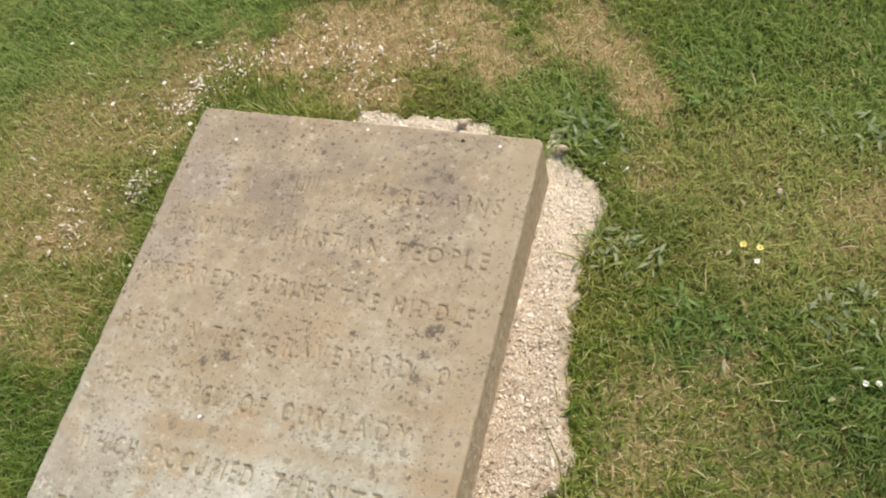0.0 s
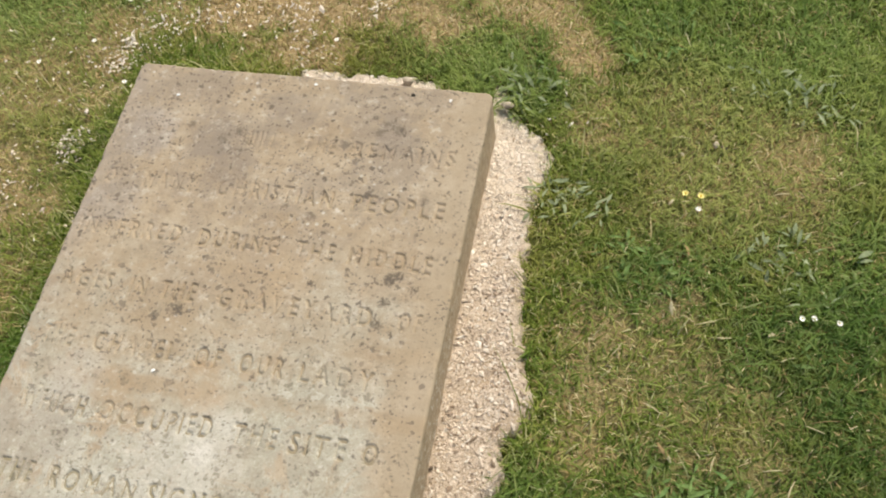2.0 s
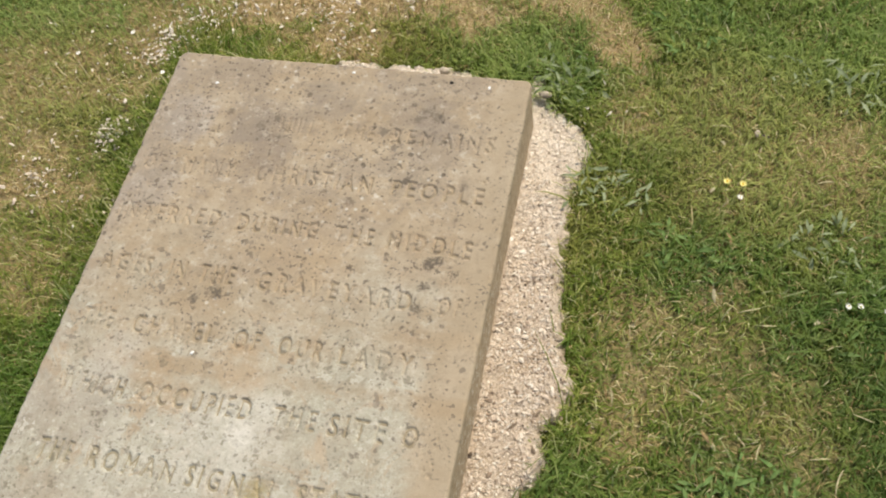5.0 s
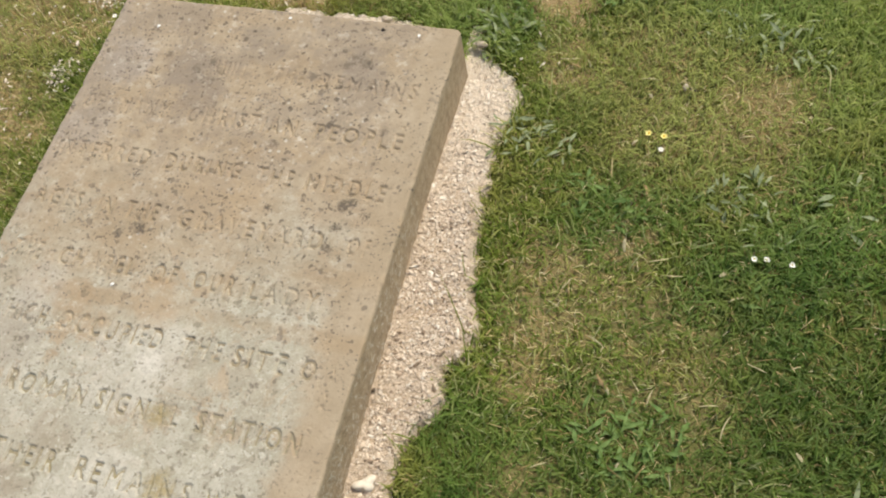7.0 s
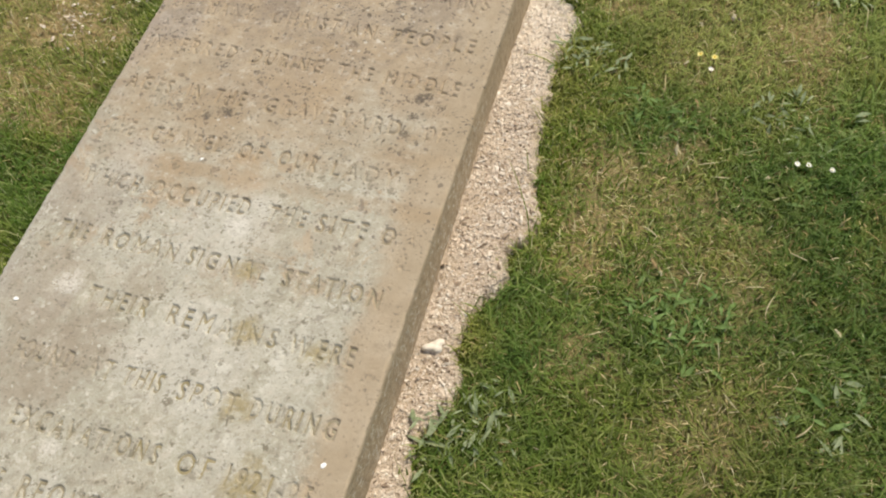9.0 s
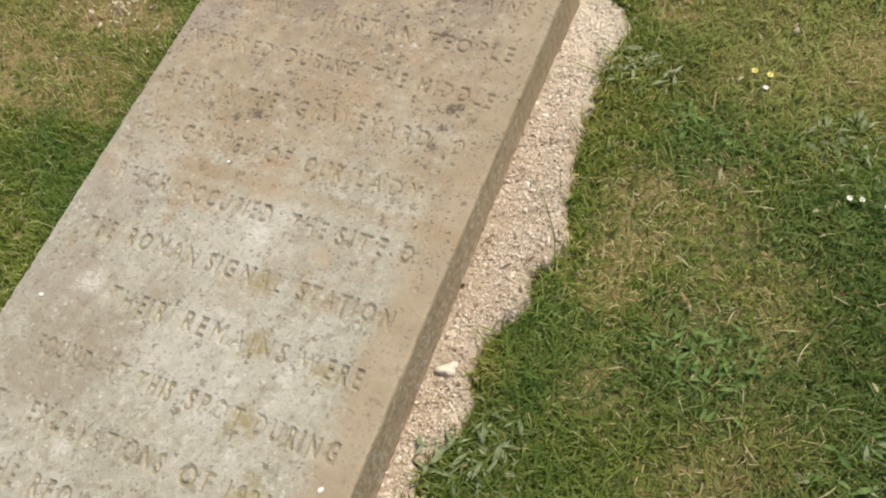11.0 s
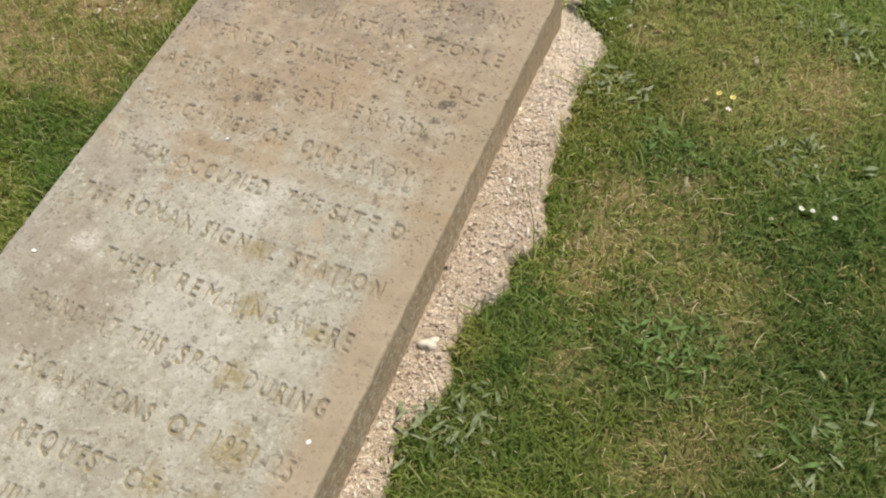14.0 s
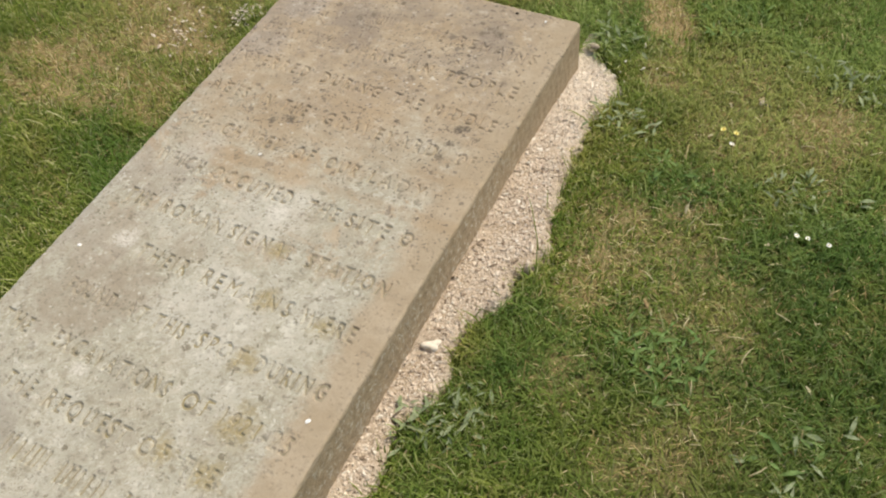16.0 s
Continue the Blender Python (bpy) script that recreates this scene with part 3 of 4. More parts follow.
rng = np.random.default_rng(11)
px, py = rng.uniform(-0.52, 0.17, 120000), rng.uniform(-1.75, 0.15, 120000)
ok = (gravel_at(px, py) > rng.uniform(-0.012, 0.02, 120000)) & ((px > 0.004) | (py > 0.006))
ok &= rng.uniform(0, 1, 120000) < np.clip(0.75 + 0.45 * field(px, py, 7, 12), 0.25, 1)
px, py = px[ok], py[ok]
size = np.clip(rng.lognormal(math.log(0.0020), 0.40, len(px)), 0.0012, 0.0055)
v, f = chip_cloud(rng, np.stack([px, py, bed_height(px, py) + size * 0.35], -1), size)
tagged(new("gravel_chips", mesh_of("gravel_chips", v, f, CHIPS)), "loose angular cream and pinkish limestone chips", "gravel", kind="stuff")

# chips and bleached flakes thrown onto the lawn round the head and the far side
cl = ((-0.845, 0.189, 0.06, 110), (-0.91, 0.13, 0.045, 70), (-0.923, 0.09, 0.035, 40), (-0.93, -0.152, 0.032, 90), (-1.045, -0.30, 0.045, 60), (-0.74, 0.26, 0.05, 50),
      (-0.54, 0.295, 0.06, 70), (-0.465, 0.19, 0.05, 45), (-0.333, 0.32, 0.035, 40), (-0.44, 0.10, 0.05, 50), (-0.64, 0.30, 0.07, 40), (-0.95, 0.0, 0.20, 70), (-1.05, -0.2, 0.20, 70),
      (-0.84, -0.35, 0.05, 30), (-0.80, -0.6, 0.025, 25), (0.15, 0.03, 0.05, 10))
places = []
for cx, cy, r, k in cl:
    q = rng.normal(0, r * 0.8, (int(k * 1.3), 2)) + (cx, cy)
    places.append(q)
q = np.concatenate(places)
q = q[~((q[:, 0] > -0.775) & (q[:, 0] < 0.01) & (q[:, 1] < 0.01))]
size = np.clip(rng.lognormal(math.log(0.0024), 0.45, len(q)), 0.0012, 0.006)
v, f = chip_cloud(rng, np.column_stack([q, ground_z(q[:, 0], q[:, 1]) + rng.uniform(0.012, 0.022, len(q))]), size)
tagged(new("scattered_chips", mesh_of("scattered_chips", v, f, CHIPS)), "pale limestone chips scattered among the lawn grass", "gravel", kind="stuff")

# ---- inscribed slab ----
STEP = 0.0016
sx = np.linspace(-SLAB_W, 0, int(round(SLAB_W / STEP)) + 1)
sy = np.concatenate((np.linspace(-SLAB_L, -1.52, 48)[:-1], np.linspace(-1.52, 0, int(round(1.52 / STEP)) + 1)))
nx, ny = len(sx), len(sy)
cut = np.zeros((ny, nx))


def stamp(tris):
    """Marks the grid nodes that lie in the triangles."""
    for a, b, c in tris:
        lo, hi = np.minimum(np.minimum(a, b), c), np.maximum(np.maximum(a, b), c)
        i0, i1 = np.searchsorted(sy, (lo[1] - 0.0006, hi[1] + 0.0006))
        j0, j1 = np.searchsorted(sx, (lo[0] - 0.0006, hi[0] + 0.0006))
        if i0 == i1 or j0 == j1:
            continue
        gx_, gy_ = np.meshgrid(sx[j0:j1], sy[i0:i1])
        s = [(q[0] - p[0]) * (gy_ - p[1]) - (q[1] - p[1]) * (gx_ - p[0]) for p, q in ((a, b), (b, c), (c, a))]
        area = max(abs((b[0] - a[0]) * (c[1] - a[1]) - (b[1] - a[1]) * (c[0] - a[0])), 1e-9)
        e = -0.02 * math.sqrt(area) * 0.05
        hit = ((s[0] >= e) & (s[1] >= e) & (s[2] >= e)) | ((s[0] <= -e) & (s[1] <= -e) & (s[2] <= -e))
        cut[i0:i1, j0:j1] = np.maximum(cut[i0:i1, j0:j1], hit)


def text_mesh(body, x0, x1, y):
    """The letters of one line as a flat mesh, its ends at x0 and x1, its capitals CAP high."""
    curve = bpy.data.curves.new("line", "FONT")
    curve.body, curve.size, curve.space_character, curve.resolution_u = body, 0.05, 1.15, 3
    ob = new("line", curve)
    bpy.context.view_layer.update()
    me = bpy.data.meshes.new_from_object(ob.evaluated_get(bpy.context.evaluated_depsgraph_get()))
    bpy.data.objects.remove(ob)
    co = np.array([v.co[:] for v in me.vertices])
    lo, hi = co.min(axis=0), co.max(axis=0)
    co[:, 0] = x0 + (co[:, 0] - lo[0]) * (x1 - x0) / (hi[0] - lo[0])
    co[:, 1] = y + co[:, 1] * CAP / 0.0365
    me.vertices.foreach_set("co", co.astype(np.float32).ravel())
    me.calc_loop_triangles()
    tri = np.array([t.vertices[:] for t in me.loop_triangles])
    bpy.data.meshes.remove(me)
    return co, tri


def letters_of(co, tri):
    """Splits a line's mesh into its letters (joined triangles), each narrowed a little about its own middle."""
    label = np.arange(len(co))
    while True:
        low = label[tri].min(axis=1)
        nxt = label.copy()
        np.minimum.at(nxt, tri.ravel(), np.repeat(low, 3))
        if (nxt == label).all():
            break
        label = nxt
    for k in np.unique(label[tri]):
        own = tri[label[tri[:, 0]] == k]
        ids, back = np.unique(own, return_inverse=True)
        pts = co[ids].copy()
        mid = 0.5 * (pts[:, 0].min() + pts[:, 0].max())
        pts[:, 0] = mid + (pts[:, 0] - mid) * (0.80 if np.ptp(pts[:, 0]) > 0.009 else 1.0)
        pts[:, 1] += rnd_cut.uniform(-0.0012, 0.0012)
        yield pts, back.reshape(-1, 3)


rnd_cut = random.Random(8)
inscription = []
for y, words in LETTER_LINES:
    pieces = []
    for body, x0, x1 in words:
        pieces += letters_of(*text_mesh(body, x0, x1, y))
    for co, tri in pieces:
        stamp(co[:, :2][tri])
    inscription.append((pieces, "carved capitals reading " + " ".join(w[0] for w in words)))
for y, x0, x1, count in BAR_LINES:
    pieces = []
    w = (x1 - x0) / count
    for k in range(count):
        if k in (4, 9, 14):
            continue
        a, b = x0 + w * k + 0.1 * w, x0 + w * (k + 1) - 0.2 * w
        for left, right in ((a, a + 0.0044), (b - 0.0044, b)) if k % 3 else ((0.5 * (a + b) - 0.0025, 0.5 * (a + b) + 0.0025),):
            dy = rnd_cut.uniform(-0.002, 0.002)
            co = np.array([(left, y + dy, 0), (right, y + dy, 0), (right, y + dy + CAP, 0), (left, y + dy + CAP, 0)])
            pieces.append((co, np.array([(0, 1, 2), (0, 2, 3)])))
            stamp(co[:, :2][pieces[-1][1]])
    inscription.append((pieces, "worn carved line that cannot be read"))

X, Y = np.meshgrid(sx, sy)
soft_cut = cut.copy()
for ax in (0, 1):
    soft_cut = 0.16 * np.roll(soft_cut, 1, ax) + 0.68 * soft_cut + 0.16 * np.roll(soft_cut, -1, ax)
# ragged letter edges: the cut is read a little off its place, by a fine random shift
jj = np.clip(np.arange(nx)[None, :] + np.round(0.5 * field(X, Y, 70, 51) + 0.4 * field(X, Y, 160, 52)).astype(int), 0, nx - 1)
ii = np.clip(np.arange(ny)[:, None] + np.round(0.5 * field(X, Y, 75, 53) + 0.4 * field(X, Y, 150, 54)).astype(int), 0, ny - 1)
soft_cut = soft_cut[ii, jj]
wear = np.clip(0.85 + 0.25 * field(X, Y, 6, 21) + 0.3 * field(X, Y, 22, 22), np.interp(Y, [-1.9, -0.70, -0.60, 0], [0.68, 0.68, 0.52, 0.52]), 1.0)
wear *= np.interp(Y, [-1.9, -0.7, -0.35, -0.24, -0.20, 0], [1, 1, 0.9, 0.8, 0.6, 0.6])
for fx, fy, fr in FADED:
    near_it = np.clip(1.5 - np.hypot(X - fx, Y - fy) / fr + 0.35 * field(X, Y, 30, 55), 0, 1)
    wear *= 1 - 0.42 * near_it
top = SLAB_TOP - np.interp(Y, [-0.80, -0.66], [0.0078, 0.0066]) * soft_cut * wear
top += 0.0012 * field(X, Y, 3, 23) * 0.5 + 0.0005 * field(X, Y, 25, 24)
pits = np.random.default_rng(61)
for k in range(2600):
    cx, cy, rad, deep = pits.uniform(-0.73, -0.03), -1.5 * pits.uniform(0, 1) ** 0.9, min(0.0055, pits.lognormal(math.log(0.0017), 0.45)), pits.uniform(0.0008, 0.0032)
    if pits.uniform() > 0.35 + 0.6 * math.sin(cx * 9 + cy * 5) ** 2:
        continue
    i0, i1 = np.searchsorted(sy, (cy - 1.5 * rad, cy + 1.5 * rad))
    j0, j1 = np.searchsorted(sx, (cx - 1.5 * rad, cx + 1.5 * rad))
    if i1 > i0 and j1 > j0:
        ex, ey = np.meshgrid(sx[j0:j1] - cx, sy[i0:i1] - cy)
        turn, long = pits.uniform(0, 3.14), pits.uniform(0.5, 1.0)
        u, w_ = ex * math.cos(turn) + ey * math.sin(turn), (ey * math.cos(turn) - ex * math.sin(turn)) / long
        top[i0:i1, j0:j1] -= deep * np.clip(1.25 - np.hypot(u, w_) / rad, 0, 1)
pit = np.clip(field(X, Y, 55, 25) * field(X, Y, 38, 26) - 0.55, 0, 1)
top -= 0.0016 * pit * np.interp(Y, [-1.9, -0.6, -0.1, 0], [0.9, 0.6, 1, 0.2])
rim = np.minimum(np.minimum(-X, X + SLAB_W), np.minimum(-Y, Y + SLAB_L))
worn_rim = 0.004 + 0.0012 * field(X, Y, 11, 27) + 0.0012 * field(X, Y, 40, 28)
top -= np.clip(worn_rim - rim, 0, 1) ** 2 / 0.008
# round the corners in plan
R = 0.014
VX, VY = X.copy(), Y.copy()
for cx, cy, ux, uy in ((-R, -R, 1, 1), (-SLAB_W + R, -R, -1, 1), (-R, -SLAB_L + R, 1, -1), (-SLAB_W + R, -SLAB_L + R, -1, -1)):
    dx, dy = (X - cx) * ux, (Y - cy) * uy
    m = (dx > 0) & (dy > 0)
    k = np.where(m, np.maximum(dx, dy) / np.maximum(np.hypot(dx, dy), 1e-9), 1)
    VX, VY = np.where(m, cx + dx * k * ux, VX), np.where(m, cy + dy * k * uy, VY)
verts = [np.stack([VX, VY, top], -1).reshape(-1, 3)]
faces = [grid_faces(nx, ny)]
loop = np.concatenate([np.arange(nx), nx * np.arange(1, ny) + nx - 1, (nx * (ny - 1) + np.arange(nx - 2, -1, -1)), nx * np.arange(ny - 2, 0, -1)])
ring, count, prev = verts[0][loop], len(verts[0]), loop
n_ = len(loop)
out = np.roll(ring, -2, 0)[:, :2] - np.roll(ring, 2, 0)[:, :2]
out = np.stack([out[:, 1], -out[:, 0]], -1) / np.maximum(np.linalg.norm(out, axis=1, keepdims=True), 1e-9)
run = np.arange(n_) * STEP
for z in (0.1165, 0.112, 0.106, 0.098, 0.088, 0.076, 0.062, 0.048, 0.034, 0.02, 0.004, -0.014, -0.05):
    bulge = 0.0016 + 0.0004 * field(run, np.full(n_, z * 2), 9, 31) + 0.001 * field(run, np.full(n_, z * 3), 28, 32) - 0.0012 * (z > 0.113)
    level = np.column_stack([ring[:, :2] + out * bulge[:, None], np.minimum(np.full(n_, z), ring[:, 2] - 0.0006)])
    cur = count + np.arange(n_)
    faces.append(np.stack([prev, cur, np.roll(cur, -1), np.roll(prev, -1)], -1))
    verts.append(level)
    prev, count = cur, count + n_
slab = new("gravestone")
tagged(slab, "weathered buff sandstone memorial slab with carved inscription, flat on gravel", "gravestone")


def part(name, me, parent, label=""):
    ob = new(name, me)
    ob.parent = parent
    return tagged(ob, label)


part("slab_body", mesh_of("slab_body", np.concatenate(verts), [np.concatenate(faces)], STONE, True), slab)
for pieces, label in inscription:
    line = part("inscription_line", None, slab, label)
    for co, tri in pieces:
        flat = co.copy()
        flat[:, 2] = SLAB_TOP - 0.0046
        part("letter", mesh_of("letter", flat, tri, LETTER), line)


# ---- grass ----
def blades(rng, x, y, length, width, lean, mat, name):
    """Bent, tapering blades as one mesh: two quads and a tip each."""
    n = len(x)
    az = rng.uniform(0, 2 * np.pi, n)
    dx, dy = np.cos(az), np.sin(az)
    z0 = ground_z(x, y) - 0.003
    ang0 = np.abs(rng.normal(0, 1, n)) * lean * 0.6 + 0.1
    ang1 = ang0 + np.abs(rng.normal(0.5, 0.35, n)) * lean * 1.3
    ang2 = ang1 + np.abs(rng.normal(0.5, 0.4, n)) * lean * 1.6
    pts = [np.stack([x, y, z0], -1)]
    for a, k in ((ang0, 0.38), (ang1, 0.34), (ang2, 0.28)):
        a = np.minimum(a, 1.75)
        s = np.sin(a) * length * k
        pts.append(pts[-1] + np.stack([dx * s, dy * s, np.cos(a) * length * k], -1))
    tw = rng.normal(0, 0.5, n)
    w = np.stack([-np.sin(az + tw), np.cos(az + tw), np.zeros(n)], -1) * (width * 0.5)[:, None]
    v = np.stack([pts[0] - w * 0.8, pts[0] + w * 0.8, pts[1] - w, pts[1] + w, pts[2] - w * 0.75, pts[2] + w * 0.75, pts[3]], 1)
    b = (np.arange(n) * 7)[:, None]
    quads = np.concatenate([b + np.array([[0, 1, 3, 2]]), b + np.array([[2, 3, 5, 4]])])
    return new(name, mesh_of(name, v.reshape(-1, 3), [quads, b + np.array([[4, 5, 6]])], mat, True))


def lawn_points(rng, n):
    x, y = rng.uniform(-1.88, 1.02, n), rng.uniform(-1.75, 0.74, n)
    on_slab = (x > -SLAB_W - 0.003) & (x < 0.006) & (y < 0.004)
    out_of_way = (x < -0.8) & (y < -1.15) & (rng.uniform(0, 1, n) < 0.7)
    from_rim = np.minimum(np.minimum(x + 1.88, 1.02 - x), np.minimum(y + 1.75, 0.74 - y))
    ok = ~on_slab & ~out_of_way & (rng.uniform(0, 1, n) < np.clip(from_rim / 0.14, 0.05, 1)) & (gravel_at(x, y) < rng.normal(-0.001, 0.006, n))
    return x[ok], y[ok]


rng = np.random.default_rng(5)
x, y = lawn_points(rng, 340000)
w = worn_at(x, y)
beside = np.clip(1 - np.minimum(np.abs(x + SLAB_W + 0.04) / 0.10, 1), 0, 1) * (x < -SLAB_W) + np.clip(1 - np.abs(y - 0.06) / 0.08, 0, 1) * (np.abs(x + 0.2) < 0.6) * (y > 0)
lush = 0.5 + 0.5 * field(x, y, 2.2, 41) + 0.25 * field(x, y, 7, 42) + 0.9 * beside
ok = rng.uniform(0, 1, len(x)) < np.clip(1.0 - 0.93 * w + 0.4 * beside, 0.13, 1) * np.clip(0.72 + 0.3 * lush, 0.45, 1)
x, y, w, lush = x[ok], y[ok], w[ok], np.clip(lush[ok], 0, 1.5)
length = rng.lognormal(math.log(0.031), 0.40, len(x)) * (1 - 0.40 * w) * (0.75 + 0.38 * lush)
tagged(blades(rng, x, y, length, rng.uniform(0.0014, 0.0036, len(x)) * (1 - 0.3 * w), 0.85, GREEN, "lawn_grass"), "short mown green lawn grass with uneven tufts", "grass", kind="stuff")
x, y = lawn_points(rng, 120000)
w = worn_at(x, y)
ok = rng.uniform(0, 1, len(x)) < np.clip(0.30 + 0.20 * field(x, y, 3.1, 43) + 0.12 * field(x, y, 11, 44) + 1.0 * w, 0.08, 1)
x, y, w = x[ok], y[ok], w[ok]
length = rng.lognormal(math.log(0.025), 0.35, len(x))
tagged(blades(rng, x, y, length, rng.uniform(0.0010, 0.0024, len(x)), 1.15, DRY, "dry_grass"), "straw-coloured dried grass in worn patches of lawn", "grass", kind="stuff")


# coarser cover for the lawn round about
x, y = rng.uniform(-3.6, 2.8, 90000), rng.uniform(-3.6, 2.6, 90000)
ok = ((x < -1.78) | (x > 0.92) | (y < -1.65) | (y > 0.64)) & ~((x > -0.79) & (x < 0.06) & (y > -1.95) & (y < 0))
ok &= rng.uniform(0, 1, len(x)) < np.clip((3.4 - np.hypot(x + 0.4, y + 0.5)) / 1.2, 0, 1)
x, y = x[ok], y[ok]
tagged(blades(rng, x, y, rng.lognormal(math.log(0.04), 0.3, len(x)), rng.uniform(0.003, 0.006, len(x)), 0.9, GREEN, "outer_lawn_grass"), "mown green lawn grass further round the slab", "grass", kind="stuff")


# ---- broad-leaved weeds ----
def leaf_mesh(name, length, width, lobes, mat, droop):
    """A lance-shaped leaf with a folded midrib and wavy or toothed rim, from its stalk along +x."""
    verts, quads = [], []
    n = 9
    for k in range(n + 1):
        u = k / n
        half = width * 0.5 * (math.sin(math.pi * min(1, 0.10 + u * 0.92)) ** 0.8) * (0.16 + 0.84 * min(1, u * 2.2))
        if lobes and 0 < k < n:
            half *= 1.0 if k % 2 else 0.8
        rise = 0.20 * length * (u - (1 + droop) * u * u * 0.75)
        verts += [(u * length, -half, rise + half * 0.35), (u * length, 0, rise), (u * length, half, rise + half * 0.35)]
    for k in range(n):
        a = 3 * k
        quads += [(a, a + 3, a + 4, a + 1), (a + 1, a + 4, a + 5, a + 2)]
    return mesh_of(name, np.array(verts), np.array(quads), mat, True)


LEAVES = {"grey": [leaf_mesh("leaf", l, w, False, LEAF_GREY, d) for l, w, d in ((0.038, 0.0088, 0.5), (0.029, 0.0080, 0.7), (0.046, 0.0084, 0.8))],
          "deep": [leaf_mesh("leaf", l, w, lob, LEAF_DEEP, d) for l, w, lob, d in ((0.042, 0.010, True, 0.7), (0.034, 0.009, False, 0.6), (0.050, 0.011, True, 0.9))]}


def weed(rnd, x, y, z, kind, leaves, scale, label, lift=0.0):
    plant = new("weed_plant")
    plant.location = (x, y, z)
    tagged(plant, label, "weed", "weeds in the lawn")
    for k in range(int(leaves * 1.5)):
        ob = new("leaf", LEAVES[kind][k % 3])
        ob.parent = plant
        s = scale * rnd.uniform(0.65, 1.2)
        off = rnd.uniform(0, 1.0) ** 0.6 * 0.062 * scale
        az = k * 2.399 + rnd.uniform(-0.9, 0.9)
        turn = az + rnd.uniform(-2.2, 2.2)
        ob.matrix_basis = Matrix.Translation((off * math.cos(az), off * math.sin(az), rnd.uniform(-0.004, 0.009) + lift)) @ \
            Euler((rnd.uniform(-0.5, 0.5), rnd.uniform(-0.40, 0.30), turn)).to_matrix().to_4x4() @ Matrix.Diagonal((s, s * rnd.uniform(0.8, 1.2), s, 1))
    return plant


rnd = random.Random(3)
GREY_LABEL = "pale grey-green broad-leaved weed among lawn grass"
DEEP_LABEL = "deep green broad-leaved rosette weed growing in the lawn"
for x, y, kind, leaves, scale in (
        (0.005, 0.105, "grey", 10, 0.85), (0.030, 0.130, "grey", 14, 0.95), (0.075, 0.115, "grey", 12, 0.95), (0.100, 0.145, "deep", 6, 0.7),
        (0.205, -0.160, "grey", 10, 0.8), (0.165, -0.150, "grey", 10, 0.8), (0.125, -0.165, "grey", 8, 0.7), (0.125, -0.100, "grey", 5, 0.6),
        (0.300, 0.262, "deep", 12, 0.95), (0.340, 0.300, "deep", 9, 0.9), (0.497, 0.182, "grey", 6, 0.75), (0.584, 0.164, "grey", 9, 0.85), (0.634, 0.150, "grey", 11, 0.95), (0.682, 0.122, "grey", 6, 0.7),
        (0.560, -0.215, "grey", 12, 0.90), (0.600, -0.235, "grey", 6, 0.75), (0.624, -0.315, "grey", 5, 0.65), (0.790, -0.220, "grey", 7, 1.0),
        (0.331, -0.280, "deep", 12, 0.8), (0.275, -0.262, "deep", 8, 0.7), (0.385, -0.300, "deep", 7, 0.7),
        (0.392, -0.720, "deep", 11, 0.80), (0.450, -0.735, "deep", 13, 0.85), (0.500, -0.705, "deep", 8, 0.75), (0.470, -0.780, "deep", 10, 0.8), (0.430, -0.690, "deep", 7, 0.7), (0.415, -0.775, "deep", 6, 0.7),
        (0.133, -1.005, "grey", 15, 0.95), (0.086, -1.048, "grey", 12, 0.85), (0.165, -0.962, "grey", 8, 0.7), (0.175, -1.020, "grey", 8, 0.75),
        (0.712, -0.830, "deep", 8, 1.0), (0.765, -0.805, "grey", 6, 0.95), (0.700, -0.870, "grey", 6, 0.9), (0.640, -0.400, "deep", 7, 0.75), (0.720, -0.660, "deep", 5, 0.7)):
    weed(rnd, x, y, float(ground_z(np.array([x]), np.array([y]))[0]) + 0.010, kind, leaves, scale, GREY_LABEL if kind == "grey" else DEEP_LABEL, 0.002 if kind == "grey" and y > -0.5 else 0.0)


# ---- flowers ----
def tube(points, radius, sides=6):
    verts, quads = [], []
    for p in points:
        for k in range(sides):
            a = 2 * math.pi * k / sides
            verts.append((p[0] + radius * math.cos(a), p[1] + radius * math.sin(a), p[2]))
    for r in range(len(points) - 1):
        for k in range(sides):
            quads.append((r * sides + k, r * sides + (k + 1) % sides, (r + 1) * sides + (k + 1) % sides, (r + 1) * sides + k))
    return np.array(verts), np.array(quads)


def dome(radius, height, mat, name):
    bm = bmesh.new()
    bmesh.ops.create_uvsphere(bm, u_segments=10, v_segments=6, radius=radius)
    for v in bm.verts:
        v.co.z *= height / radius
    me = bpy.data.meshes.new(name)
    bm.to_mesh(me)
    bm.free()
    me.materials.append(mat)
    return me


def petal_mesh(length, width, cup, mat):
    prof = ((0.0, 0.25), (0.3, 0.75), (0.7, 1.0), (0.93, 0.7), (1.0, 0.25))
    verts, quads = [], []
    for u, w in prof:
        z = cup * length * u * u
        verts += [(u * length, -w * width / 2, z + 0.0004), (u * length, 0, z), (u * length, w * width / 2, z + 0.0004)]
    for k in range(len(prof) - 1):
        a = 3 * k
        quads += [(a, a + 3, a + 4, a + 1), (a + 1, a + 4, a + 5, a + 2)]
    return mesh_of("petal", np.array(verts), np.array(quads), mat, True)


DAISY_PETAL, BUTTER_PETAL = petal_mesh(0.0046, 0.0018, 0.15, PETAL_WHITE), petal_mesh(0.0056, 0.0056, 0.5, PETAL_YELLOW)
DAISY_EYE, BUTTER_EYE = dome(0.0014, 0.0009, CENTRE, "flower_centre"), dome(0.0022, 0.0018, CENTRE, "flower_centre")


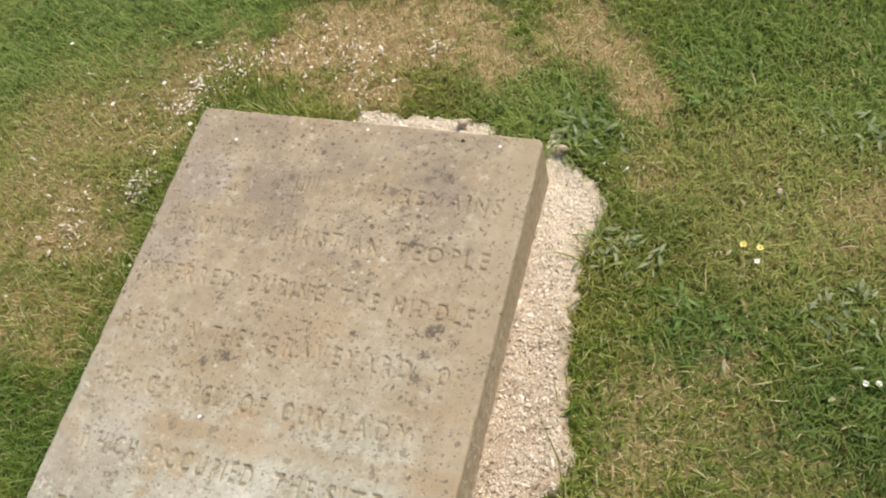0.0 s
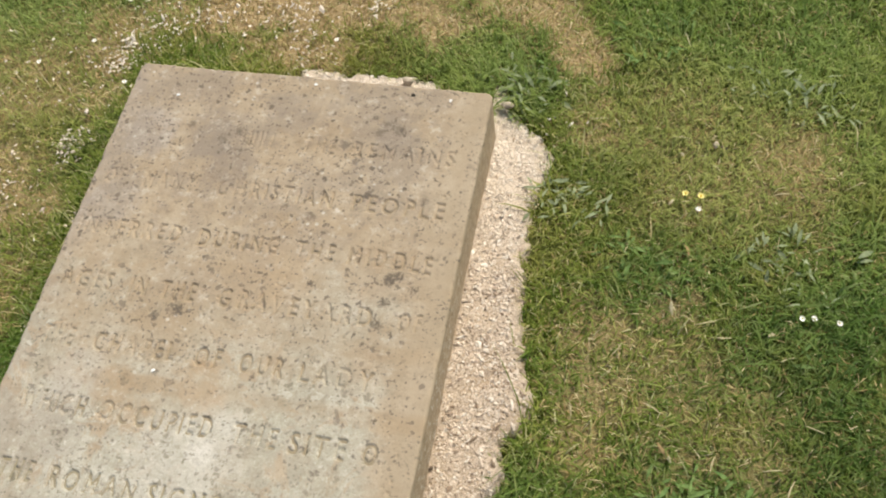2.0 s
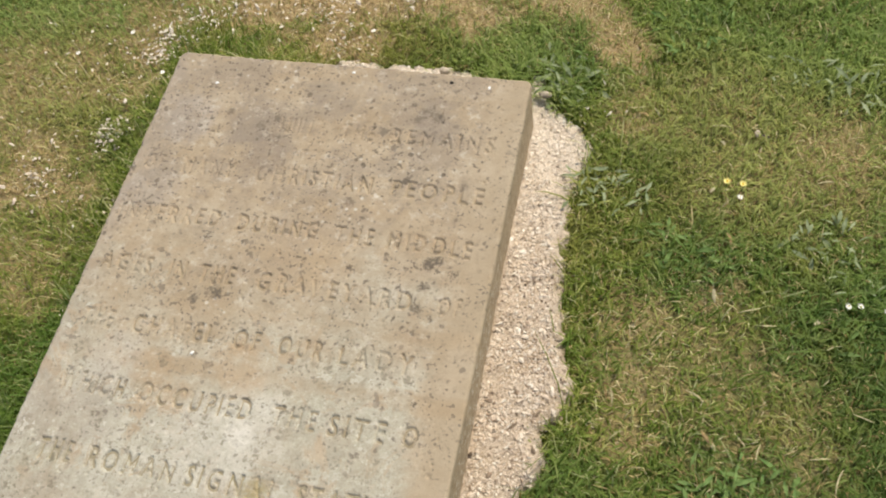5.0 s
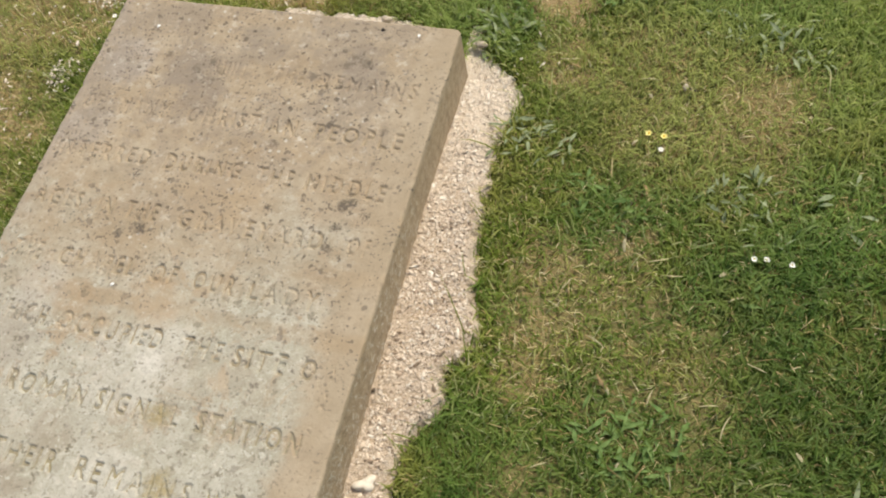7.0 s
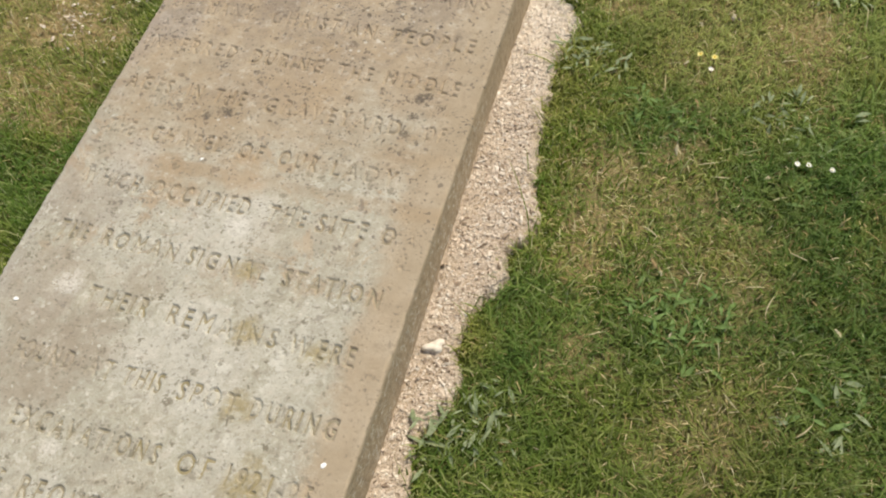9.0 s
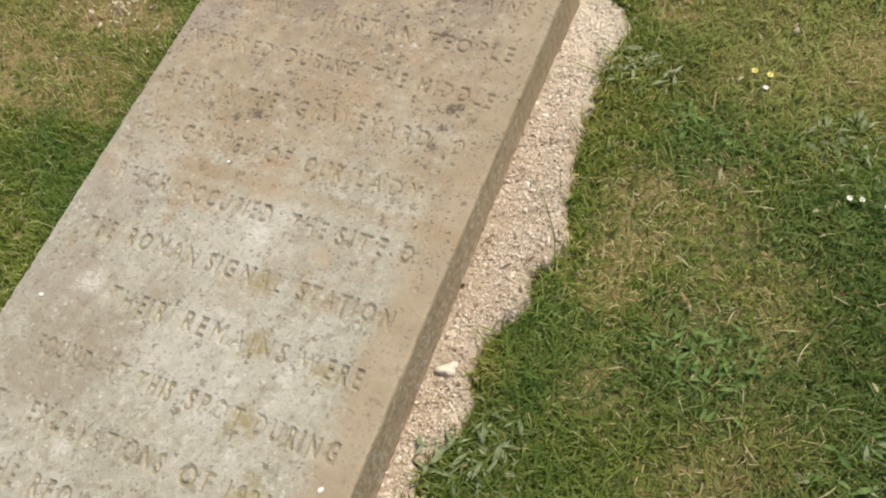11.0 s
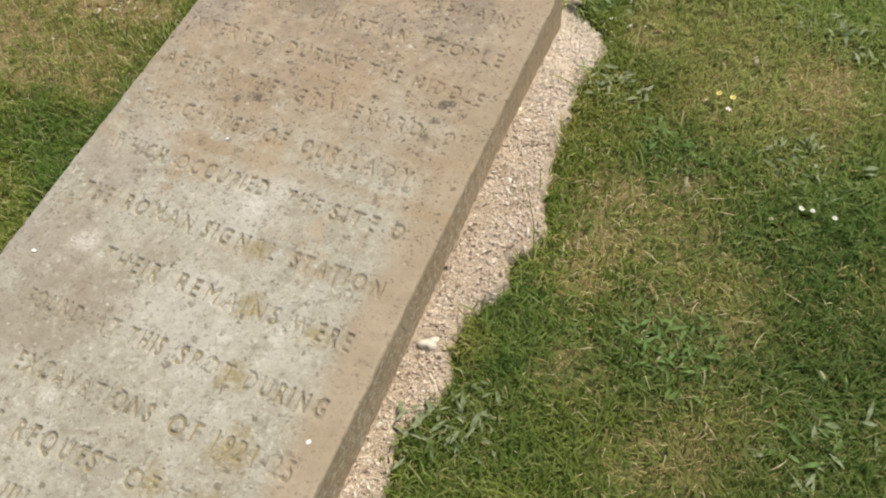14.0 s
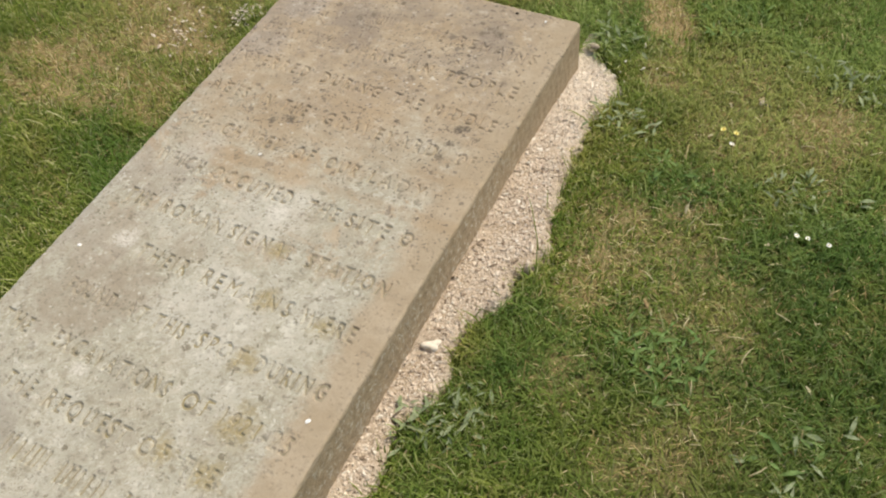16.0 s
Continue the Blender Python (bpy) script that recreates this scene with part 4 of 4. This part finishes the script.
def flower(name, label, petal, eye, petals, x, y, height, tilt, turn):
    z = float(ground_z(np.array([x]), np.array([y]))[0])
    fl = new(name)
    fl.location = (x, y, z)
    tagged(fl, label, "flower", "flowers in the lawn")
    v, q = tube([(0.002, 0, -0.004), (0.001, 0.001, height * 0.5), (0, 0, height)], 0.0007)
    part("stem", mesh_of("stem", v, q, STALK, True), fl)
    tip = Matrix.Translation((0, 0, height)) @ Euler((tilt, tilt * 0.5, turn)).to_matrix().to_4x4()
    c = part("flower_centre", eye, fl)
    c.matrix_basis = tip @ Matrix.Translation((0, 0, 0.0006))
    for k in range(petals):
        p = part("petal", petal, fl)
        p.matrix_basis = tip @ Matrix.Rotation(2 * math.pi * k / petals, 4, "Z") @ Matrix.Translation((0.0012, 0, 0))
    return fl


for x, y in ((0.395, -0.125), (0.424, -0.128)):
    flower("buttercup_flower", "bright yellow buttercup flower in the lawn grass", BUTTER_PETAL, BUTTER_EYE, 5, x, y, 0.036, rnd.uniform(-0.3, 0.3), rnd.uniform(0, 6))
for x, y in ((0.422, -0.150), (0.612, -0.358), (0.634, -0.352), (0.676, -0.357), 
             (-1.10, 0.06), (-1.32, 0.24), (-0.62, 0.53), (-0.86, 0.02), (-0.98, 0.13), (-0.40, 0.20)):
    flower("daisy_flower", "small white daisy with yellow centre in the grass", DAISY_PETAL, DAISY_EYE, 13, x, y, rnd.uniform(0.022, 0.034), rnd.uniform(-0.3, 0.3), rnd.uniform(0, 6))


# ---- stones and small litter ----
def stone(name, label, x, y, z, size, flat, mat, seed, turn=0.0, corners=0.0):
    bm = bmesh.new()
    bmesh.ops.create_icosphere(bm, subdivisions=3, radius=1.0)
    for v in bm.verts:
        k = 1 + 0.55 * noise.noise(v.co * 0.9 + Vector((seed, 0, 0))) + 0.10 * noise.noise(v.co * 2.6 + Vector((0, seed, 0)))
        k *= 1 - corners * 0.34 * (1 + math.cos(3 * math.atan2(v.co.y, v.co.x) + 1.0)) * 0.5
        v.co = Vector((v.co.x * k * size, v.co.y * k * size * 0.68, v.co.z * k * size * flat))
    me = bpy.data.meshes.new(name)
    bm.to_mesh(me)
    bm.free()
    me.materials.append(mat)
    for p in me.polygons:
        p.use_smooth = True
    ob = new(name, me)
    ob.matrix_basis = pose(x, y, z, 0, 0, turn)
    return tagged(ob, label, "stone")


stone("pebble", "white rounded limestone pebble lying on the gravel", 0.038, -0.886, 0.002, 0.0195, 0.40, WHITE_STONE, 6.4, 35, corners=1.0)
stone("stone", "small pale grey stone beside the slab's corner", 0.016, 0.062, 0.006, 0.012, 0.5, GREY_STONE, 7.7, 10)
stone("stone", "small grey stone on the gravel behind the slab", -0.215, 0.105, 0.0, 0.013, 0.6, GREY_STONE, 2.1, 40)
stone("stone", "small pale stone lying in the lawn grass", 0.450, 0.010, 0.004, 0.008, 0.6, GREY_STONE, 5.1, 70)
stone("soil_crumb", "tiny dark crumb of soil lying on the stone slab", -0.158, -0.022, SLAB_TOP + 0.001, 0.0042, 0.6, CRUMB, 3.3, 25)
for x, y, s, turn in ((-0.701, -1.026, 0.0052, 10), (-0.047, -1.166, 0.0055, 60), (-0.651, -0.076, 0.0042, 30), (-0.080, -0.028, 0.0040, 80), (-0.365, -0.018, 0.004, 20), (-0.49, -0.665, 0.004, 50)):
    bm = bmesh.new()
    bmesh.ops.create_circle(bm, cap_ends=True, segments=9, radius=s)
    for v in bm.verts:
        v.co.y *= 0.72
        v.co.z = 0.0012 * math.cos(v.co.x / s * 2)
    bmesh.ops.solidify(bm, geom=bm.faces[:], thickness=0.0012)
    me = bpy.data.meshes.new("fallen_petal")
    bm.to_mesh(me)
    bm.free()
    me.materials.append(PETAL_WHITE)
    ob = new("fallen_petal", me)
    ob.matrix_basis = pose(x, y, SLAB_TOP + 0.0015, 0, 0, turn)
    tagged(ob, "small white fallen petal lying on the stone slab", "petal", "petals on the slab")


# ---- dead leaves and straws on the lawn ----
def ribbon(length, width, bend, curl, mat, name, thick=0.0005):
    """A tapering strip with thickness, bowed along its length and curled across it."""
    n, verts, quads = 7, [], []
    for k in range(n + 1):
        u = k / n
        half = width * 0.5 * max(0.12, math.sin(math.pi * (0.06 + 0.90 * u)) ** 0.7)
        x, yy, z = u * length, bend * length * (u - u * u), 0.20 * length * (u - u * u)
        for side, dz in ((-1, curl * half), (0, 0.0), (1, curl * half)):
            verts.append((x, yy + side * half, z + dz))
    m = len(verts)
    verts += [(a, b, c - thick) for a, b, c in verts]
    for k in range(n):
        a = 3 * k
        for c in (a, a + 1):
            quads += [(c, c + 3, c + 4, c + 1), (m + c, m + c + 1, m + c + 4, m + c + 3)]
        quads += [(a, m + a, m + a + 3, a + 3), (a + 2, a + 5, m + a + 5, m + a + 2)]
    quads += [(0, 1, m + 1, m), (1, 2, m + 2, m + 1), (m - 3, 2 * m - 3, 2 * m - 2, m - 2), (m - 2, 2 * m - 2, 2 * m - 1, m - 1)]
    return mesh_of(name, np.array(verts), np.array(quads), mat, True)


STRAW = plain("bleached_straw", (0.58, 0.51, 0.30), 0.6, 0.35, 120)
DEAD_LEAF = plain("dead_leaf_tan", (0.52, 0.36, 0.17), 0.7, 0.45, 140)
BLEACHED = plain("bleached_leaf", (0.52, 0.47, 0.30), 0.7, 0.3, 140)
DARK_LEAF = plain("dark_dead_leaf", (0.075, 0.055, 0.055), 0.7, 0.4, 140)
lit = random.Random(17)
for x, y, length, width, mat, label in (
        (0.386, -0.349, 0.030, 0.010, BLEACHED, "bleached dead leaf curled on the lawn grass"), (0.405, -0.641, 0.034, 0.010, DEAD_LEAF, "curled tan dead leaf lying on the lawn"),
        (0.392, -0.632, 0.022, 0.009, BLEACHED, "bleached dead leaf curled on the lawn grass"), (0.248, 0.050, 0.018, 0.007, BLEACHED, "bleached dead leaf curled on the lawn grass"),
        (0.215, 0.035, 0.022, 0.007, DEAD_LEAF, "curled tan dead leaf lying on the lawn"), (0.411, -0.253, 0.028, 0.009, DEAD_LEAF, "curled tan dead leaf lying on the lawn"),
        (0.559, -0.393, 0.018, 0.010, BLEACHED, "bleached dead leaf curled on the lawn grass"), (0.720, -0.697, 0.018, 0.010, BLEACHED, "bleached dead leaf curled on the lawn grass"),
        (0.389, -0.025, 0.014, 0.008, BLEACHED, "bleached dead leaf curled on the lawn grass"), (0.456, 0.004, 0.017, 0.009, DARK_LEAF, "dark withered leaf lying on the lawn grass"),
        (0.436, -0.771, 0.016, 0.006, BLEACHED, "bleached dead leaf curled on the lawn grass"), (0.375, -0.130, 0.016, 0.008, BLEACHED, "bleached dead leaf curled on the lawn grass")):
    ob = new("dead_leaf", ribbon(length, width * 0.7, lit.uniform(-0.6, 0.6), lit.uniform(0.3, 0.9), mat, "dead_leaf"))
    ob.matrix_basis = pose(x, y, float(ground_z(np.array([x]), np.array([y]))[0]) + 0.016, lit.uniform(-25, 25), lit.uniform(-10, 10), lit.uniform(0, 360))
    tagged(ob, label, "leaf", "dead leaves on the lawn")
for x, y, length, turn in ((0.591, -0.692, 0.060, 75), (0.540, -0.851, 0.055, -40), (0.551, -0.641, 0.045, 12), (0.808, -0.448, 0.050, 5), (0.43, -0.39, 0.055, 20), (0.46, -0.41, 0.050, 8),
                           (0.36, 0.02, 0.050, 0), (0.19, 0.045, 0.055, 15), (0.47, -0.66, 0.045, 80), (0.30, -0.80, 0.040, 30), (0.62, -0.55, 0.045, -15), (0.58, -0.44, 0.040, 25),
                           (0.29, -0.47, 0.040, 60), (0.23, -0.60, 0.045, 100), (0.66, -0.90, 0.050, 50), (0.50, 0.10, 0.045, 130), (0.35, -0.55, 0.050, -25), (0.56, -0.10, 0.045, 10)):
    ob = new("straw", ribbon(length * 0.75, 0.0024, lit.uniform(-0.35, 0.35), 0.3, STRAW, "straw"))
    ob.matrix_basis = pose(x, y, float(ground_z(np.array([x]), np.array([y]))[0]) + 0.019, 0, lit.uniform(-8, 8), turn)
    tagged(ob, "bleached straw stalk lying across the lawn grass", "straw", "straws on the lawn")

# ---- larger chips of the gravel strip ----
big = np.random.default_rng(23)
CHIP_LARGE = Nodes("larger_limestone_chip")
CHIP_LARGE = CHIP_LARGE.finish(CHIP_LARGE.ramp(CHIP_LARGE.object_random(), (0.0, (0.40, 0.31, 0.23)), (0.25, (0.62, 0.52, 0.42)), (0.8, (0.74, 0.65, 0.54)), (1.0, (0.80, 0.74, 0.65))), 0.9, 0.2)
chip_shapes = [mesh_of("chip", *chip_cloud(big, np.zeros((1, 3)), np.array([1.0])), CHIP_LARGE) for k in range(10)]
cx, cy = big.uniform(0.008, 0.16, 1500), big.uniform(-1.25, 0.10, 1500)
ok = gravel_at(cx, cy) > 0.006
for k, (x, y) in enumerate(zip(cx[ok][:290], cy[ok][:290])):
    size = float(np.clip(big.lognormal(math.log(0.0035), 0.22), 0.0026, 0.0056))
    ob = new("chip", chip_shapes[k % 10])
    ob.parent = gravel
    ob.matrix_basis = pose(x, y, float(bed_height(np.array([x]), np.array([y]))[0]) + size * 0.30, 0, 0, float(big.uniform(0, 360))) @ Matrix.Diagonal((size, size, size, 1))
